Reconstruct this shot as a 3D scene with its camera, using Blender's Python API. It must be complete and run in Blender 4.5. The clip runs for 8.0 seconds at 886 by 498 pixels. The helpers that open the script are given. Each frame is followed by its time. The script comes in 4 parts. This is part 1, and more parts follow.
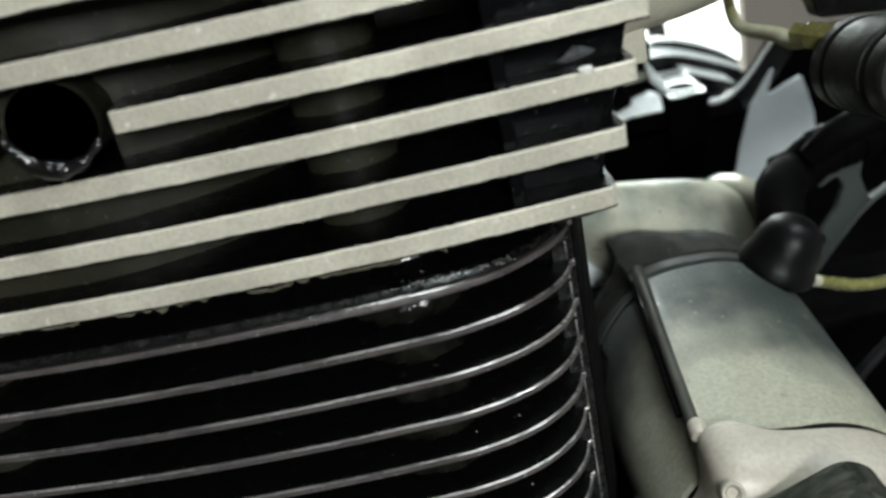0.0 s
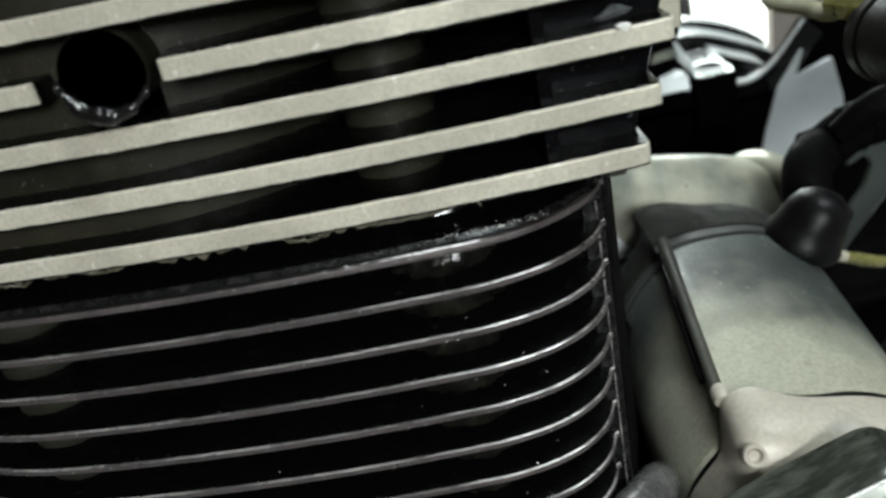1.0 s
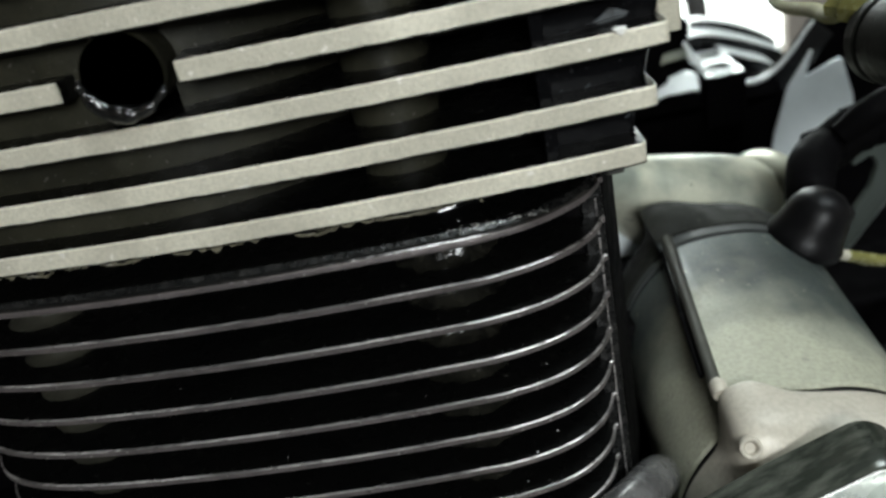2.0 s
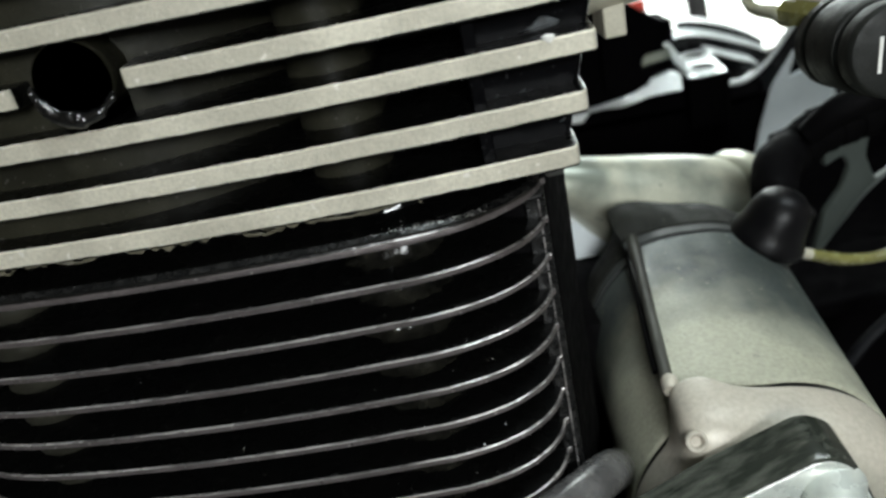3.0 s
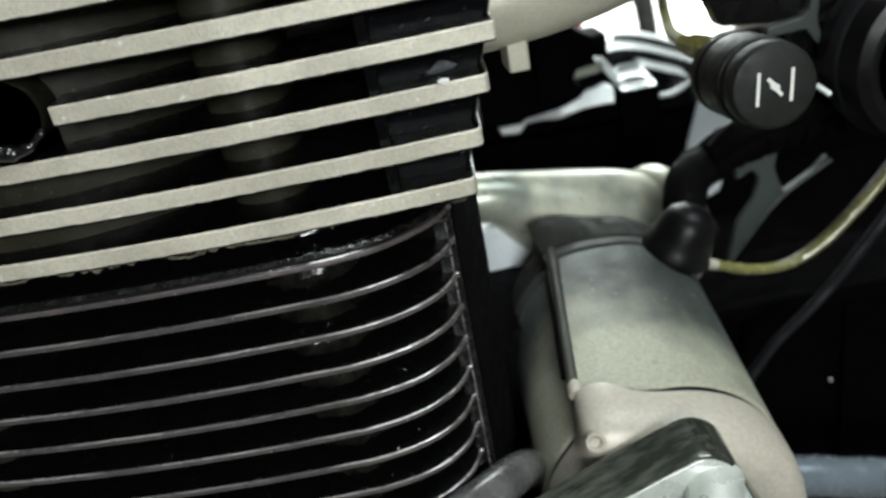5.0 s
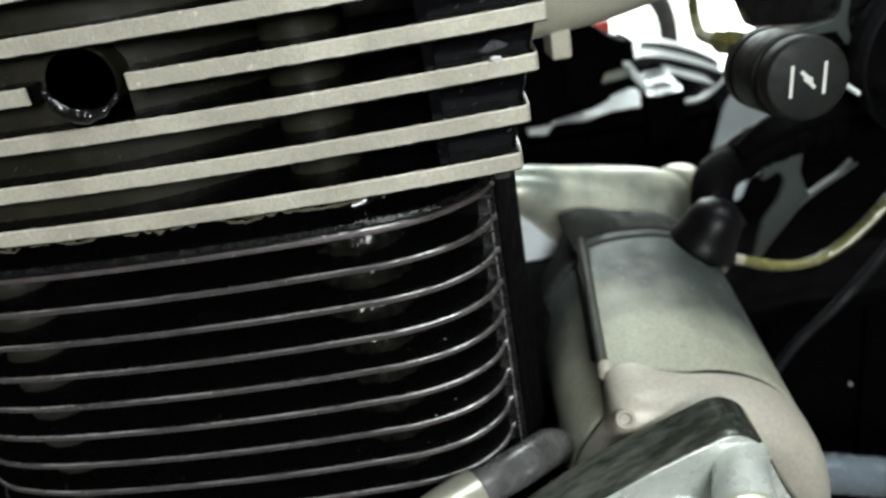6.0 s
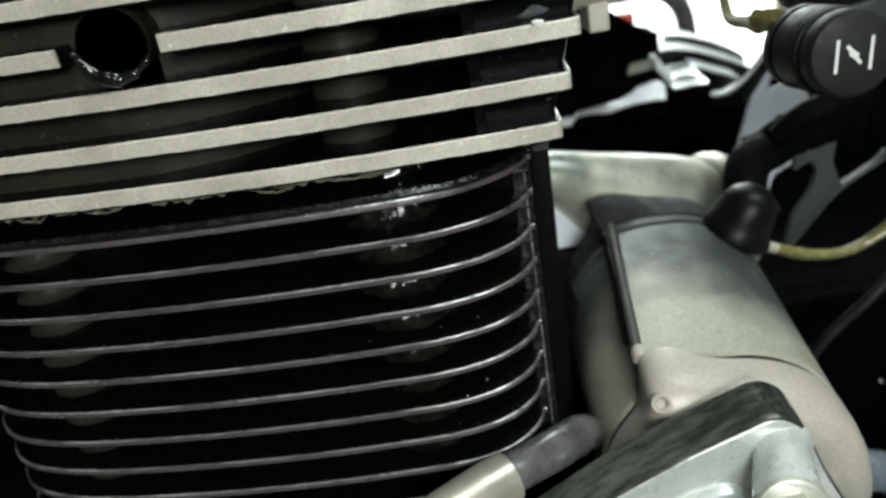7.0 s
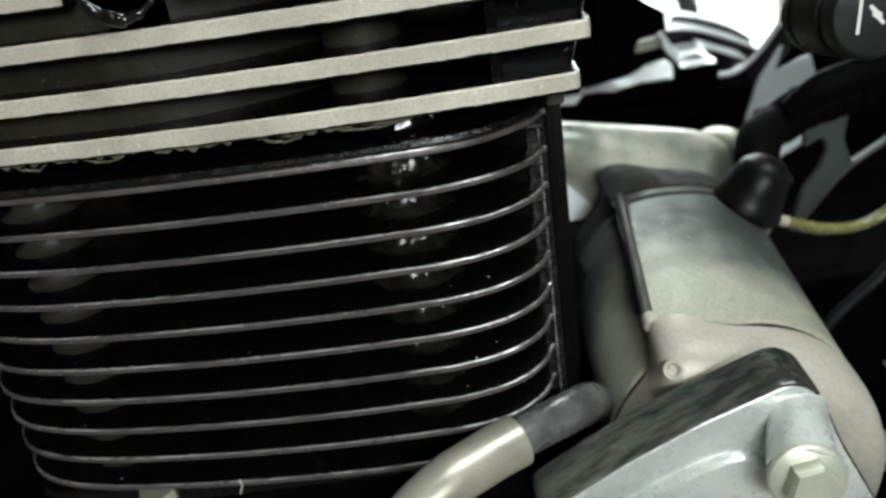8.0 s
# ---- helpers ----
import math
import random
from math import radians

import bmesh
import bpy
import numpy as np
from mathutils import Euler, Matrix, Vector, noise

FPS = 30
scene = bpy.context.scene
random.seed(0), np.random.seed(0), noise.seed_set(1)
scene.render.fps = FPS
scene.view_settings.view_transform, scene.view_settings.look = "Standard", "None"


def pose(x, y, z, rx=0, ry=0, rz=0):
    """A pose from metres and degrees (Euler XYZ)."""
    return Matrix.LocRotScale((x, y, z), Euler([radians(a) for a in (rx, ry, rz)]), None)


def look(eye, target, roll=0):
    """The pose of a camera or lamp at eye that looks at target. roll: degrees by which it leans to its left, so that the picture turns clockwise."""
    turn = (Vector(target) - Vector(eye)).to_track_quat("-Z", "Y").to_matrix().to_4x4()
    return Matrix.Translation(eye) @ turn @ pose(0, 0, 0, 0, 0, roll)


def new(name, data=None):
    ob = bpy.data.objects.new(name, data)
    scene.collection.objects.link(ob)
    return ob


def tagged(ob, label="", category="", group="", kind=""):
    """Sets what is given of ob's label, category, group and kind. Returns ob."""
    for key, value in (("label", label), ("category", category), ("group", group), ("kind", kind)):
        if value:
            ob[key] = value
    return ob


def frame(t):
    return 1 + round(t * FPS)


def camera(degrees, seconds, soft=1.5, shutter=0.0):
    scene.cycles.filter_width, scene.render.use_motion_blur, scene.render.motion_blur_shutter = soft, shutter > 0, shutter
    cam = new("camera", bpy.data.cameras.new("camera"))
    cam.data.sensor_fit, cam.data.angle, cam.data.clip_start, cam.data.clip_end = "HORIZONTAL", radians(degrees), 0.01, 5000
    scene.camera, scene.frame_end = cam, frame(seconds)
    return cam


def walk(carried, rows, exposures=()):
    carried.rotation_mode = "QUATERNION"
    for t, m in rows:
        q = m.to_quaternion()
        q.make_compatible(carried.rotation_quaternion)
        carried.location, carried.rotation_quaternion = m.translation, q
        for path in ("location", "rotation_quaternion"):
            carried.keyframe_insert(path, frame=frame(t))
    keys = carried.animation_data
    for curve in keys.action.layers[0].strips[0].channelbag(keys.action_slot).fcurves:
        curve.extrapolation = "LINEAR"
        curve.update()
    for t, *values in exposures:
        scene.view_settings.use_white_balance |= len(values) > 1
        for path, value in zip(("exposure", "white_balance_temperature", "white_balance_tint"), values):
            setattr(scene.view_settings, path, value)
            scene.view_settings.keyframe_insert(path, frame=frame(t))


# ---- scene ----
cam = camera(57.9, 8.0, soft=2.6)
METRES, EYE, TILT, LEAN, TURN = 0.1, 0.6, -24.243, 11.234, -6.256
ROWS = [
    (0.0, 0.0, 0.0, 0.0, 0.0, 0.0, 0.0),
    (0.5, -0.036, -0.0395, -0.0534, 0.32, 0.09, -0.77),
    (1.0, -0.0267, -0.0305, -0.0535, 1.29, -1.1, -1.19),
    (2.5, 0.032, -0.1141, -0.0593, 2.58, -1.26, -1.58),
    (3.0, 0.121, -0.1345, -0.0539, 2.95, -1.33, -1.53),
    (3.5, 0.1743, -0.2163, -0.0156, 2.47, -1.43, -1.68),
    (4.0, 0.2497, -0.2591, 0.001, 2.51, -1.42, -1.89),
    (4.2, 0.2258, -0.2988, 0.0235, 1.24, -1.68, -1.57),
    (5.3, 0.2356, -0.2483, -0.0334, 0.08, -1.42, -1.5),
    (5.5, 0.202, -0.2845, -0.0864, 0.43, -0.46, -2.0),
    (6.0, 0.1652, -0.3501, -0.0853, 1.12, -0.65, -3.09),
    (6.5, 0.1394, -0.3808, -0.0874, 1.84, -0.95, -3.6),
    (7.0, 0.1191, -0.3012, -0.1555, 1.98, -0.38, -3.62),
    (7.5, 0.105, -0.2869, -0.2102, 1.8, -0.48, -4.18),
    (8.0, 0.0928, -0.2562, -0.2342, 1.75, -0.97, -4.42),
]
cam.data.dof.use_dof, cam.data.dof.focus_distance, cam.data.dof.aperture_fstop = True, 0.165, 16.0
walk(cam, [(t, pose(0, 0, EYE, TILT, LEAN, TURN) @ pose(METRES * x, METRES * y, METRES * z, 90 + pitch, roll, yaw)) for t, x, y, z, yaw, pitch, roll in ROWS])

# ---- world and light ----
world = bpy.data.worlds.new("world")
scene.world = world
world.use_nodes = True
wn = world.node_tree
sky = wn.nodes.new("ShaderNodeTexSky")
sky.sky_type, sky.sun_disc, sky.sun_elevation, sky.sun_rotation = "NISHITA", False, radians(45), radians(200)
wn.links.new(sky.outputs[0], wn.nodes["Background"].inputs[0])
wn.nodes["Background"].inputs[1].default_value = 0.1


def area_light(name, eye, target, sx, sy, watts, colour):
    data = bpy.data.lights.new(name, "AREA")
    data.shape, data.size, data.size_y, data.energy, data.color = "RECTANGLE", sx, sy, watts, colour
    ob = new(name, data)
    ob.matrix_world = look(eye, target)
    return ob


# added unseen work light behind the camera, added ceiling tube, daylight of the open doorway
area_light("added_front_glow", (0.07, -0.62, 0.80), (0.05, 0.17, 0.50), 0.30, 0.16, 4.7, (0.925, 0.995, 1.03))
area_light("added_top_glow", (0.85, -0.15, 2.27), (0.85, -0.15, 0.5), 1.4, 0.10, 30, (0.88, 1.0, 1.03))
area_light("doorway_daylight", (0.5, 1.75, 1.1), (0.2, 0.0, 0.6), 0.6, 1.6, 16, (0.88, 1.0, 1.0))

# ---- materials ----


def material(name, base, rough, metal=0.0, second=None, amount=0.5, scale=30.0, grain=0.1, bump=0.1, bump_scale=400.0, coat=0.0, spots=None, gloss=0.5, span=(0.35, 0.7), streak=None, fade=None):
    """Two scales of colour variation, rough patches and fine relief, in metres of the object."""
    m = bpy.data.materials.new(name)
    m.use_nodes = True
    t = m.node_tree
    n, l = t.nodes, t.links
    b = n["Principled BSDF"]
    b.inputs["Roughness"].default_value, b.inputs["Metallic"].default_value = rough, metal
    b.inputs["Coat Weight"].default_value, b.inputs["Coat Roughness"].default_value = coat, 0.12
    b.inputs["Specular IOR Level"].default_value = gloss
    where = whole = n.new("ShaderNodeTexCoord").outputs["Object"]
    if streak:
        mp = n.new("ShaderNodeMapping")
        mp.vector_type = "TEXTURE"
        mp.inputs["Rotation"].default_value, mp.inputs["Scale"].default_value = (0, radians(-streak[0]), 0), (streak[1], 1, 1)
        l.new(where, mp.inputs["Vector"])
        where = mp.outputs[0]

    def field(s, detail):
        f = n.new("ShaderNodeTexNoise")
        f.inputs["Scale"].default_value, f.inputs["Detail"].default_value = s, detail
        l.new(where, f.inputs["Vector"])
        return f.outputs[0]

    def blend(fac, a, c):
        x = n.new("ShaderNodeMix")
        x.data_type = "RGBA"
        l.new(fac, x.inputs[0])
        for s, v in ((6, a), (7, c)):
            if isinstance(v, tuple):
                x.inputs[s].default_value = (*v, 1)
            else:
                l.new(v, x.inputs[s])
        return x.outputs[2]

    def ramp(src, lo, hi, top=1.0):
        r = n.new("ShaderNodeMapRange")
        r.inputs[1].default_value, r.inputs[2].default_value, r.inputs[4].default_value = lo, hi, top
        l.new(src, r.inputs[0])
        return r.outputs[0]

    second = second or tuple(0.6 * c for c in base)
    spread = field(scale, 5)
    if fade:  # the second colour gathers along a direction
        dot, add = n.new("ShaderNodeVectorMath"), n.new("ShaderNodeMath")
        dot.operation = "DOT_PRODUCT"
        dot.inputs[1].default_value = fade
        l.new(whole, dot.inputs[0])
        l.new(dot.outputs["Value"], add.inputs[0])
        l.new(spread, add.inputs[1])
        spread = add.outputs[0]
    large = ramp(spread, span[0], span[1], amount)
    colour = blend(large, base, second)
    fine = ramp(field(scale * 22, 3), 0.35, 0.7, grain)
    colour = blend(fine, colour, tuple(0.35 * c for c in base))
    if spots:
        colour = blend(ramp(field(scale * 9, 2), 0.68, 0.72, 0.8), colour, spots)
    l.new(colour, b.inputs["Base Color"])
    mul = n.new("ShaderNodeMath")
    l.new(ramp(field(scale * 3, 4), 0.3, 0.75), mul.inputs[0])
    mul.operation = "MULTIPLY_ADD"
    mul.inputs[1].default_value, mul.inputs[2].default_value = rough * 0.6, rough * 0.75
    l.new(mul.outputs[0], b.inputs["Roughness"])
    bp = n.new("ShaderNodeBump")
    bp.inputs["Strength"].default_value, bp.inputs["Distance"].default_value = bump, 0.0004
    l.new(field(bump_scale, 4), bp.inputs["Height"])
    l.new(bp.outputs[0], b.inputs["Normal"])
    return m


def glow(name, colour, strength):
    m = bpy.data.materials.new(name)
    m.use_nodes = True
    b = m.node_tree.nodes["Principled BSDF"]
    b.inputs["Base Color"].default_value = (*colour, 1)
    b.inputs["Emission Color"].default_value = (*colour, 1)
    b.inputs["Emission Strength"].default_value = strength
    return m


BLACK = material("black_enamel", (0.0025, 0.0025, 0.0025), 0.27, second=(0.0045, 0.0045, 0.004), scale=60, grain=0.3, bump=0.12, bump_scale=900, coat=0.05, spots=(0.015, 0.0145, 0.013), gloss=0.22)
DUSTY = material("dusty_black_enamel", (0.014, 0.0135, 0.009), 0.45, second=(0.032, 0.0305, 0.0205), amount=0.8, scale=90, grain=0.3, bump=0.25, bump_scale=700, spots=(0.07, 0.067, 0.058), gloss=0.14)
FACE = material("machined_fin_face", (0.615, 0.578, 0.475), 0.48, 0.2, second=(0.46, 0.43, 0.35), amount=0.9, scale=60, grain=0.3, bump=0.4, bump_scale=2200, spots=(0.70, 0.67, 0.61), span=(0.4, 0.60))
EDGE = material("worn_fin_edge", (0.58, 0.545, 0.53), 0.30, 0.65, second=(0.085, 0.078, 0.077), amount=0.9, scale=260, grain=0.45, bump=0.3, bump_scale=1200, span=(0.38, 0.60), streak=(0, 6))
FLANK = material("brown_grey_fin_flank", (0.15, 0.129, 0.128), 0.36, 0.5, second=(0.085, 0.075, 0.074), amount=0.9, scale=160, grain=0.45, bump=0.4, bump_scale=1500, spots=(0.40, 0.37, 0.36))
SCUFF = material("scuffed_black_enamel", (0.006, 0.006, 0.006), 0.28, 0.3, second=(0.045, 0.043, 0.041), amount=0.7, scale=330, grain=0.5, bump=0.5, bump_scale=600, spots=(0.12, 0.115, 0.11), span=(0.48, 0.72))
# darker rear and flank mix blue-grey stain with painted falloff of light
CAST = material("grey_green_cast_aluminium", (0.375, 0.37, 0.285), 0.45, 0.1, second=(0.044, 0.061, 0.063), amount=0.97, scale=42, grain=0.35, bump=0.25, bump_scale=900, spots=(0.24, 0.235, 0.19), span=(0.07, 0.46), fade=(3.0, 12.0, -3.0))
# darker green towards the bottom puts the cap's shaded flank into its colour
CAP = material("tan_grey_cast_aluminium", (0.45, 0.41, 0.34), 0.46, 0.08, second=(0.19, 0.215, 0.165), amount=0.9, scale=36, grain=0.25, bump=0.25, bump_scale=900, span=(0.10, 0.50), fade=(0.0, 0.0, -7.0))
BRACKET = material("dark_grey_cast_aluminium", (0.017, 0.0175, 0.0145), 0.65, 0.0, second=(0.008, 0.0085, 0.0075), spots=(0.05, 0.049, 0.038), scale=60, grain=0.35, bump=0.5, bump_scale=900, gloss=0.12, span=(0.4, 0.6))
COVER = material("pale_clear_coated_aluminium", (0.70, 0.73, 0.67), 0.28, 0.35, second=(0.45, 0.49, 0.47), amount=0.8, scale=60, grain=0.12, bump=0.12, bump_scale=600, coat=0.5, span=(0.42, 0.66))
COLLAR = material("dull_grey_cast_aluminium", (0.042, 0.047, 0.045), 0.5, 0.1, second=(0.018, 0.020, 0.020), scale=50, grain=0.3, bump=0.3, bump_scale=900, span=(0.4, 0.6))
ROD = material("grey_weathered_rod", (0.055, 0.055, 0.045), 0.5, 0.1, second=(0.035, 0.034, 0.028), amount=0.9, scale=70, grain=0.3, gloss=0.3)
# dark colour stands in for black surroundings reflected in the rim
RIM = material("rim_painted_reflection", (0.030, 0.034, 0.027), 0.20, 0.2, second=(0.19, 0.20, 0.165), amount=0.8, scale=380, grain=0.35, bump=0.25, bump_scale=700, coat=0.4, span=(0.45, 0.85), streak=(24, 3.5), fade=(-5.0, 0.0, 0.0))
# wear, together with the lit line along the rim's back edge
WORN_LIT = material("worn_lit_rim_edge", (0.20, 0.205, 0.165), 0.35, 0.3, second=(0.06, 0.065, 0.05), amount=0.9, scale=260, grain=0.4, bump=0.3)
PALE = material("pale_aluminium", (0.58, 0.575, 0.46), 0.33, 0.35, second=(0.21, 0.235, 0.20), amount=0.95, scale=34, grain=0.15, span=(0.42, 0.60))
SHEET = material("blue_grey_plate", (0.84, 0.89, 0.91), 0.35, 0.08, second=(0.58, 0.65, 0.67), scale=30, grain=0.1)
# near-white colour also stands in for daylight glancing off the black rear cover
BRIGHT = material("pale_metal_and_daylight_sheen", (0.92, 0.95, 0.94), 0.35, 0.1, second=(0.80, 0.84, 0.83), scale=60, grain=0.05, bump=0.05)
# grey puts the daylight reflected in the black deck into its colour
SHINE = material("grey_daylight_sheen", (0.55, 0.58, 0.58), 0.22, 0.75, second=(0.40, 0.43, 0.43), scale=60, grain=0.1, bump=0.05)
GLOSSY = material("glossy_black_lacquer", (0.006, 0.006, 0.007), 0.22, second=(0.010, 0.010, 0.011), scale=60, grain=0.2, bump=0.05, gloss=0.5)
GLINT_PATCH = material("grey_painted_glint", (0.055, 0.062, 0.066), 0.5, second=(0.012, 0.013, 0.014), amount=0.95, scale=420, grain=0.3, span=(0.42, 0.6))
RUBBER = material("black_rubber", (0.0035, 0.0033, 0.0038), 0.38, second=(0.006, 0.0057, 0.0063), scale=70, grain=0.3, bump=0.15, gloss=0.2)
# near-black for tape; also painted shade in the tunnel, well and bolt gap
TAPE_SHADE = material("near_black_tape_and_shade", (0.002, 0.0018, 0.002), 0.7, second=(0.004, 0.0036, 0.004), scale=90, grain=0.3, bump=0.3, gloss=0.03)
PLASTIC = material("black_moulded_plastic", (0.011, 0.012, 0.0105), 0.5, second=(0.019, 0.020, 0.0175), scale=90, grain=0.3, bump=0.3, bump_scale=1400, gloss=0.2)
PRINT = material("white_print", (0.75, 0.75, 0.70), 0.6, second=(0.65, 0.65, 0.6), scale=200)
PIPE = material("satin_steel_pipe", (0.52, 0.475, 0.38), 0.36, 0.5, second=(0.30, 0.30, 0.25), amount=0.8, scale=90, grain=0.25, bump=0.12)
WET = material("oily_black_enamel", (0.005, 0.0048, 0.0042), 0.17, second=(0.022, 0.021, 0.016), amount=0.9, scale=300, grain=0.3, bump=0.9, bump_scale=500, gloss=0.5)
OLIVE = material("olive_grey_dusty_enamel", (0.036, 0.0345, 0.026), 0.45, second=(0.018, 0.0172, 0.0135), amount=0.8, scale=200, grain=0.3, bump=0.3, bump_scale=700, gloss=0.3)
GLINT = material("wavy_glossy_black_enamel", (0.003, 0.003, 0.0034), 0.16, second=(0.0045, 0.0045, 0.005), amount=0.9, scale=120, grain=0.3, bump=0.4, bump_scale=140, spots=(0.03, 0.03, 0.032), gloss=0.03)
TAR = material("wet_black_lip", (0.003, 0.003, 0.003), 0.17, second=(0.006, 0.006, 0.006), scale=120, grain=0.2, bump=0.5, bump_scale=350, coat=0.4, gloss=0.6)
CABLE = material("dark_cable_sleeve", (0.010, 0.0105, 0.0125), 0.4, second=(0.006, 0.0063, 0.0075), scale=80, grain=0.2, gloss=0.25)
HOSE = material("grey_rubber_hose", (0.125, 0.120, 0.118), 0.28, second=(0.040, 0.038, 0.038), amount=0.7, scale=120, grain=0.35, bump=0.25, coat=0.35, spots=(0.28, 0.28, 0.26), span=(0.4, 0.62))
YELLOW = material("yellow_green_sleeve", (0.19, 0.18, 0.06), 0.25, second=(0.10, 0.098, 0.036), scale=150, coat=0.6)
OLIVEY = material("olive_yellow_sleeve", (0.25, 0.23, 0.115), 0.75, second=(0.17, 0.16, 0.075), scale=120, gloss=0.1)
BEIGE = material("beige_cast_metal", (0.55, 0.52, 0.42), 0.4, 0.3, second=(0.40, 0.38, 0.30), scale=60, grain=0.2)
GUM = material("olive_brown_sealant", (0.14, 0.128, 0.09), 0.35, second=(0.035, 0.033, 0.024), amount=0.9, scale=160, grain=0.3, bump=0.5, bump_scale=500, gloss=0.35)
DULL = material("dull_green_grey_plate", (0.042, 0.051, 0.045), 0.45, 0.0, second=(0.024, 0.029, 0.026), scale=40, grain=0.1)
RED = material("red_plastic", (0.85, 0.09, 0.06), 0.4)
BROWN = material("brown_grey_weathered_rod", (0.050, 0.050, 0.044), 0.6, second=(0.022, 0.022, 0.02), amount=0.9, scale=120, grain=0.3, gloss=0.3)
STEEL = material("zinc_plated_bolt", (0.58, 0.59, 0.48), 0.38, 0.45, second=(0.42, 0.43, 0.34), scale=150, grain=0.2, bump=0.1)
CHROME = material("blue_grey_painted_tube", (0.20, 0.235, 0.27), 0.25, 0.4, second=(0.12, 0.145, 0.17), scale=60, grain=0.05, bump=0.02)
# darker than real plastic, so deep shade is put into the colour
NEAR_BLACK = material("near_black_matt", (0.0014, 0.0012, 0.0014), 0.75, second=(0.0024, 0.0021, 0.0024), scale=40, grain=0.3, spots=(0.005, 0.005, 0.005), gloss=0.012)
LINT = material("white_lint", (0.75, 0.74, 0.7), 0.8)
WALL = material("beige_painted_plaster", (0.40, 0.35, 0.31), 0.8, second=(0.34, 0.30, 0.27), scale=3, grain=0.1, bump_scale=60)
CONCRETE = material("grey_concrete", (0.20, 0.195, 0.185), 0.75, second=(0.13, 0.128, 0.12), scale=3, grain=0.2, bump_scale=80)
WHITE = material("grey_ceiling_boards", (0.28, 0.27, 0.25), 0.8, second=(0.22, 0.21, 0.20), scale=2, grain=0.05)
DAY = glow("overcast_daylight", (0.93, 1.0, 0.96), 3.0)
LAMP = glow("fluorescent_diffuser", (1.0, 0.97, 0.86), 6.0)

# ---- builders ----
# The engine is laid out in units of 0.8 m from the point EYE above the floor:
# x along the fins, y into the engine, z up the cylinder.
U = 0.8


def place(x, y, z):
    return Vector((U * x, U * y, U * z + EYE))


def thing(name, base, label, category, group=""):
    ob = new(name)
    ob.location = place(*base)
    ob.empty_display_size = 0.01
    return tagged(ob, label, category, group)


def part(name, bm, mats, parent, label="", smooth=30, engine=True):
    """Links a bmesh as one mesh object under a thing or a part."""
    top = parent
    while top is not None and top.parent:
        top = top.parent
    base = top.location if top else Vector()
    for v in bm.verts:
        v.co = (place(*v.co) if engine else v.co) - base
    bmesh.ops.recalc_face_normals(bm, faces=bm.faces)
    me = bpy.data.meshes.new(name)
    bm.to_mesh(me)
    bm.free()
    for m in mats if isinstance(mats, (list, tuple)) else [mats]:
        me.materials.append(m)
    me.shade_smooth()
    me.set_sharp_from_angle(angle=radians(smooth))
    ob = new(name, me)
    ob.parent = parent
    return tagged(ob, label)


def rings_mesh(bm, rings, closed_ends=True, loop=True, mat=None):
    """Skins rings of equal length. mat(i, face) gives a material index."""
    vs = [[bm.verts.new(p) for p in r] for r in rings]
    n = len(vs[0])
    for i in range(len(vs) - 1):
        for k in range(n if loop else n - 1):
            f = bm.faces.new((vs[i][k], vs[i][(k + 1) % n], vs[i + 1][(k + 1) % n], vs[i + 1][k]))
            if mat:
                f.material_index = mat(i, k)
    if closed_ends:
        bm.faces.new(vs[0][::-1])
        bm.faces.new(vs[-1])
    return bm


def inset(poly, d):
    """A closed polygon moved inwards by d (counter-clockwise order)."""
    out = []
    n = len(poly)
    for i in range(n):
        a, b, c = Vector(poly[i - 1]), Vector(poly[i]), Vector(poly[(i + 1) % n])
        e, f = (b - a).normalized(), (c - b).normalized()
        nrm = Vector((-e.y - f.y, e.x + f.x))
        nrm = nrm.normalized() if nrm.length > 1e-6 else Vector((-e.y, e.x))
        k = max(0.35, nrm.dot(Vector((-e.y, e.x))))
        out.append(b + nrm * (d / k))
    return out


def ccw(poly):
    s = sum(poly[i - 1][0] * poly[i][1] - poly[i][0] * poly[i - 1][1] for i in range(len(poly)))
    return list(poly) if s > 0 else list(poly)[::-1]


def rounded(poly, r, steps=4):
    """Rounds the corners of a closed polygon; r is one radius or one for each corner."""
    out = []
    n = len(poly)
    for i in range(n):
        a, b, c = Vector(poly[i - 1]), Vector(poly[i]), Vector(poly[(i + 1) % n])
        q = r[i] if isinstance(r, (list, tuple)) else r
        u, v = (a - b), (c - b)
        q = min(q, 0.45 * u.length, 0.45 * v.length)
        p0, p1 = b + u.normalized() * q, b + v.normalized() * q
        for s in range(steps + 1):
            w = s / steps
            out.append(tuple((1 - w) ** 2 * p0 + 2 * w * (1 - w) * b + w * w * p1))
    return out


def slab(poly, levels, axis="z", mat=None, bm=None):
    """A plate: the outline, at levels of (inset, height). axis z: outline in x, y; axis y: outline in x, z; axis x: in y, z."""
    bm = bm or bmesh.new()
    poly = ccw(poly)
    rings = []
    for d, h in levels:
        q = inset(poly, d) if d else [Vector(p) for p in poly]
        rings.append([(p[0], p[1], h) if axis == "z" else (p[0], h, p[1]) if axis == "y" else (h, p[0], p[1]) for p in q])
    return rings_mesh(bm, rings, mat=(lambda i, k: mat(i, poly[k], poly[(k + 1) % len(poly)])) if mat else None)


def box(x0, x1, y0, y1, z0, z1, r=0.001, bm=None):
    p = rounded([(x0, z0), (x1, z0), (x1, z1), (x0, z1)], r, 3)
    return slab(p, [(r * 0.55, y0), (r * 0.2, y0 + r * 0.25), (0, y0 + r), (0, y1 - r), (r * 0.2, y1 - r * 0.25), (r * 0.55, y1)], "y", bm=bm)


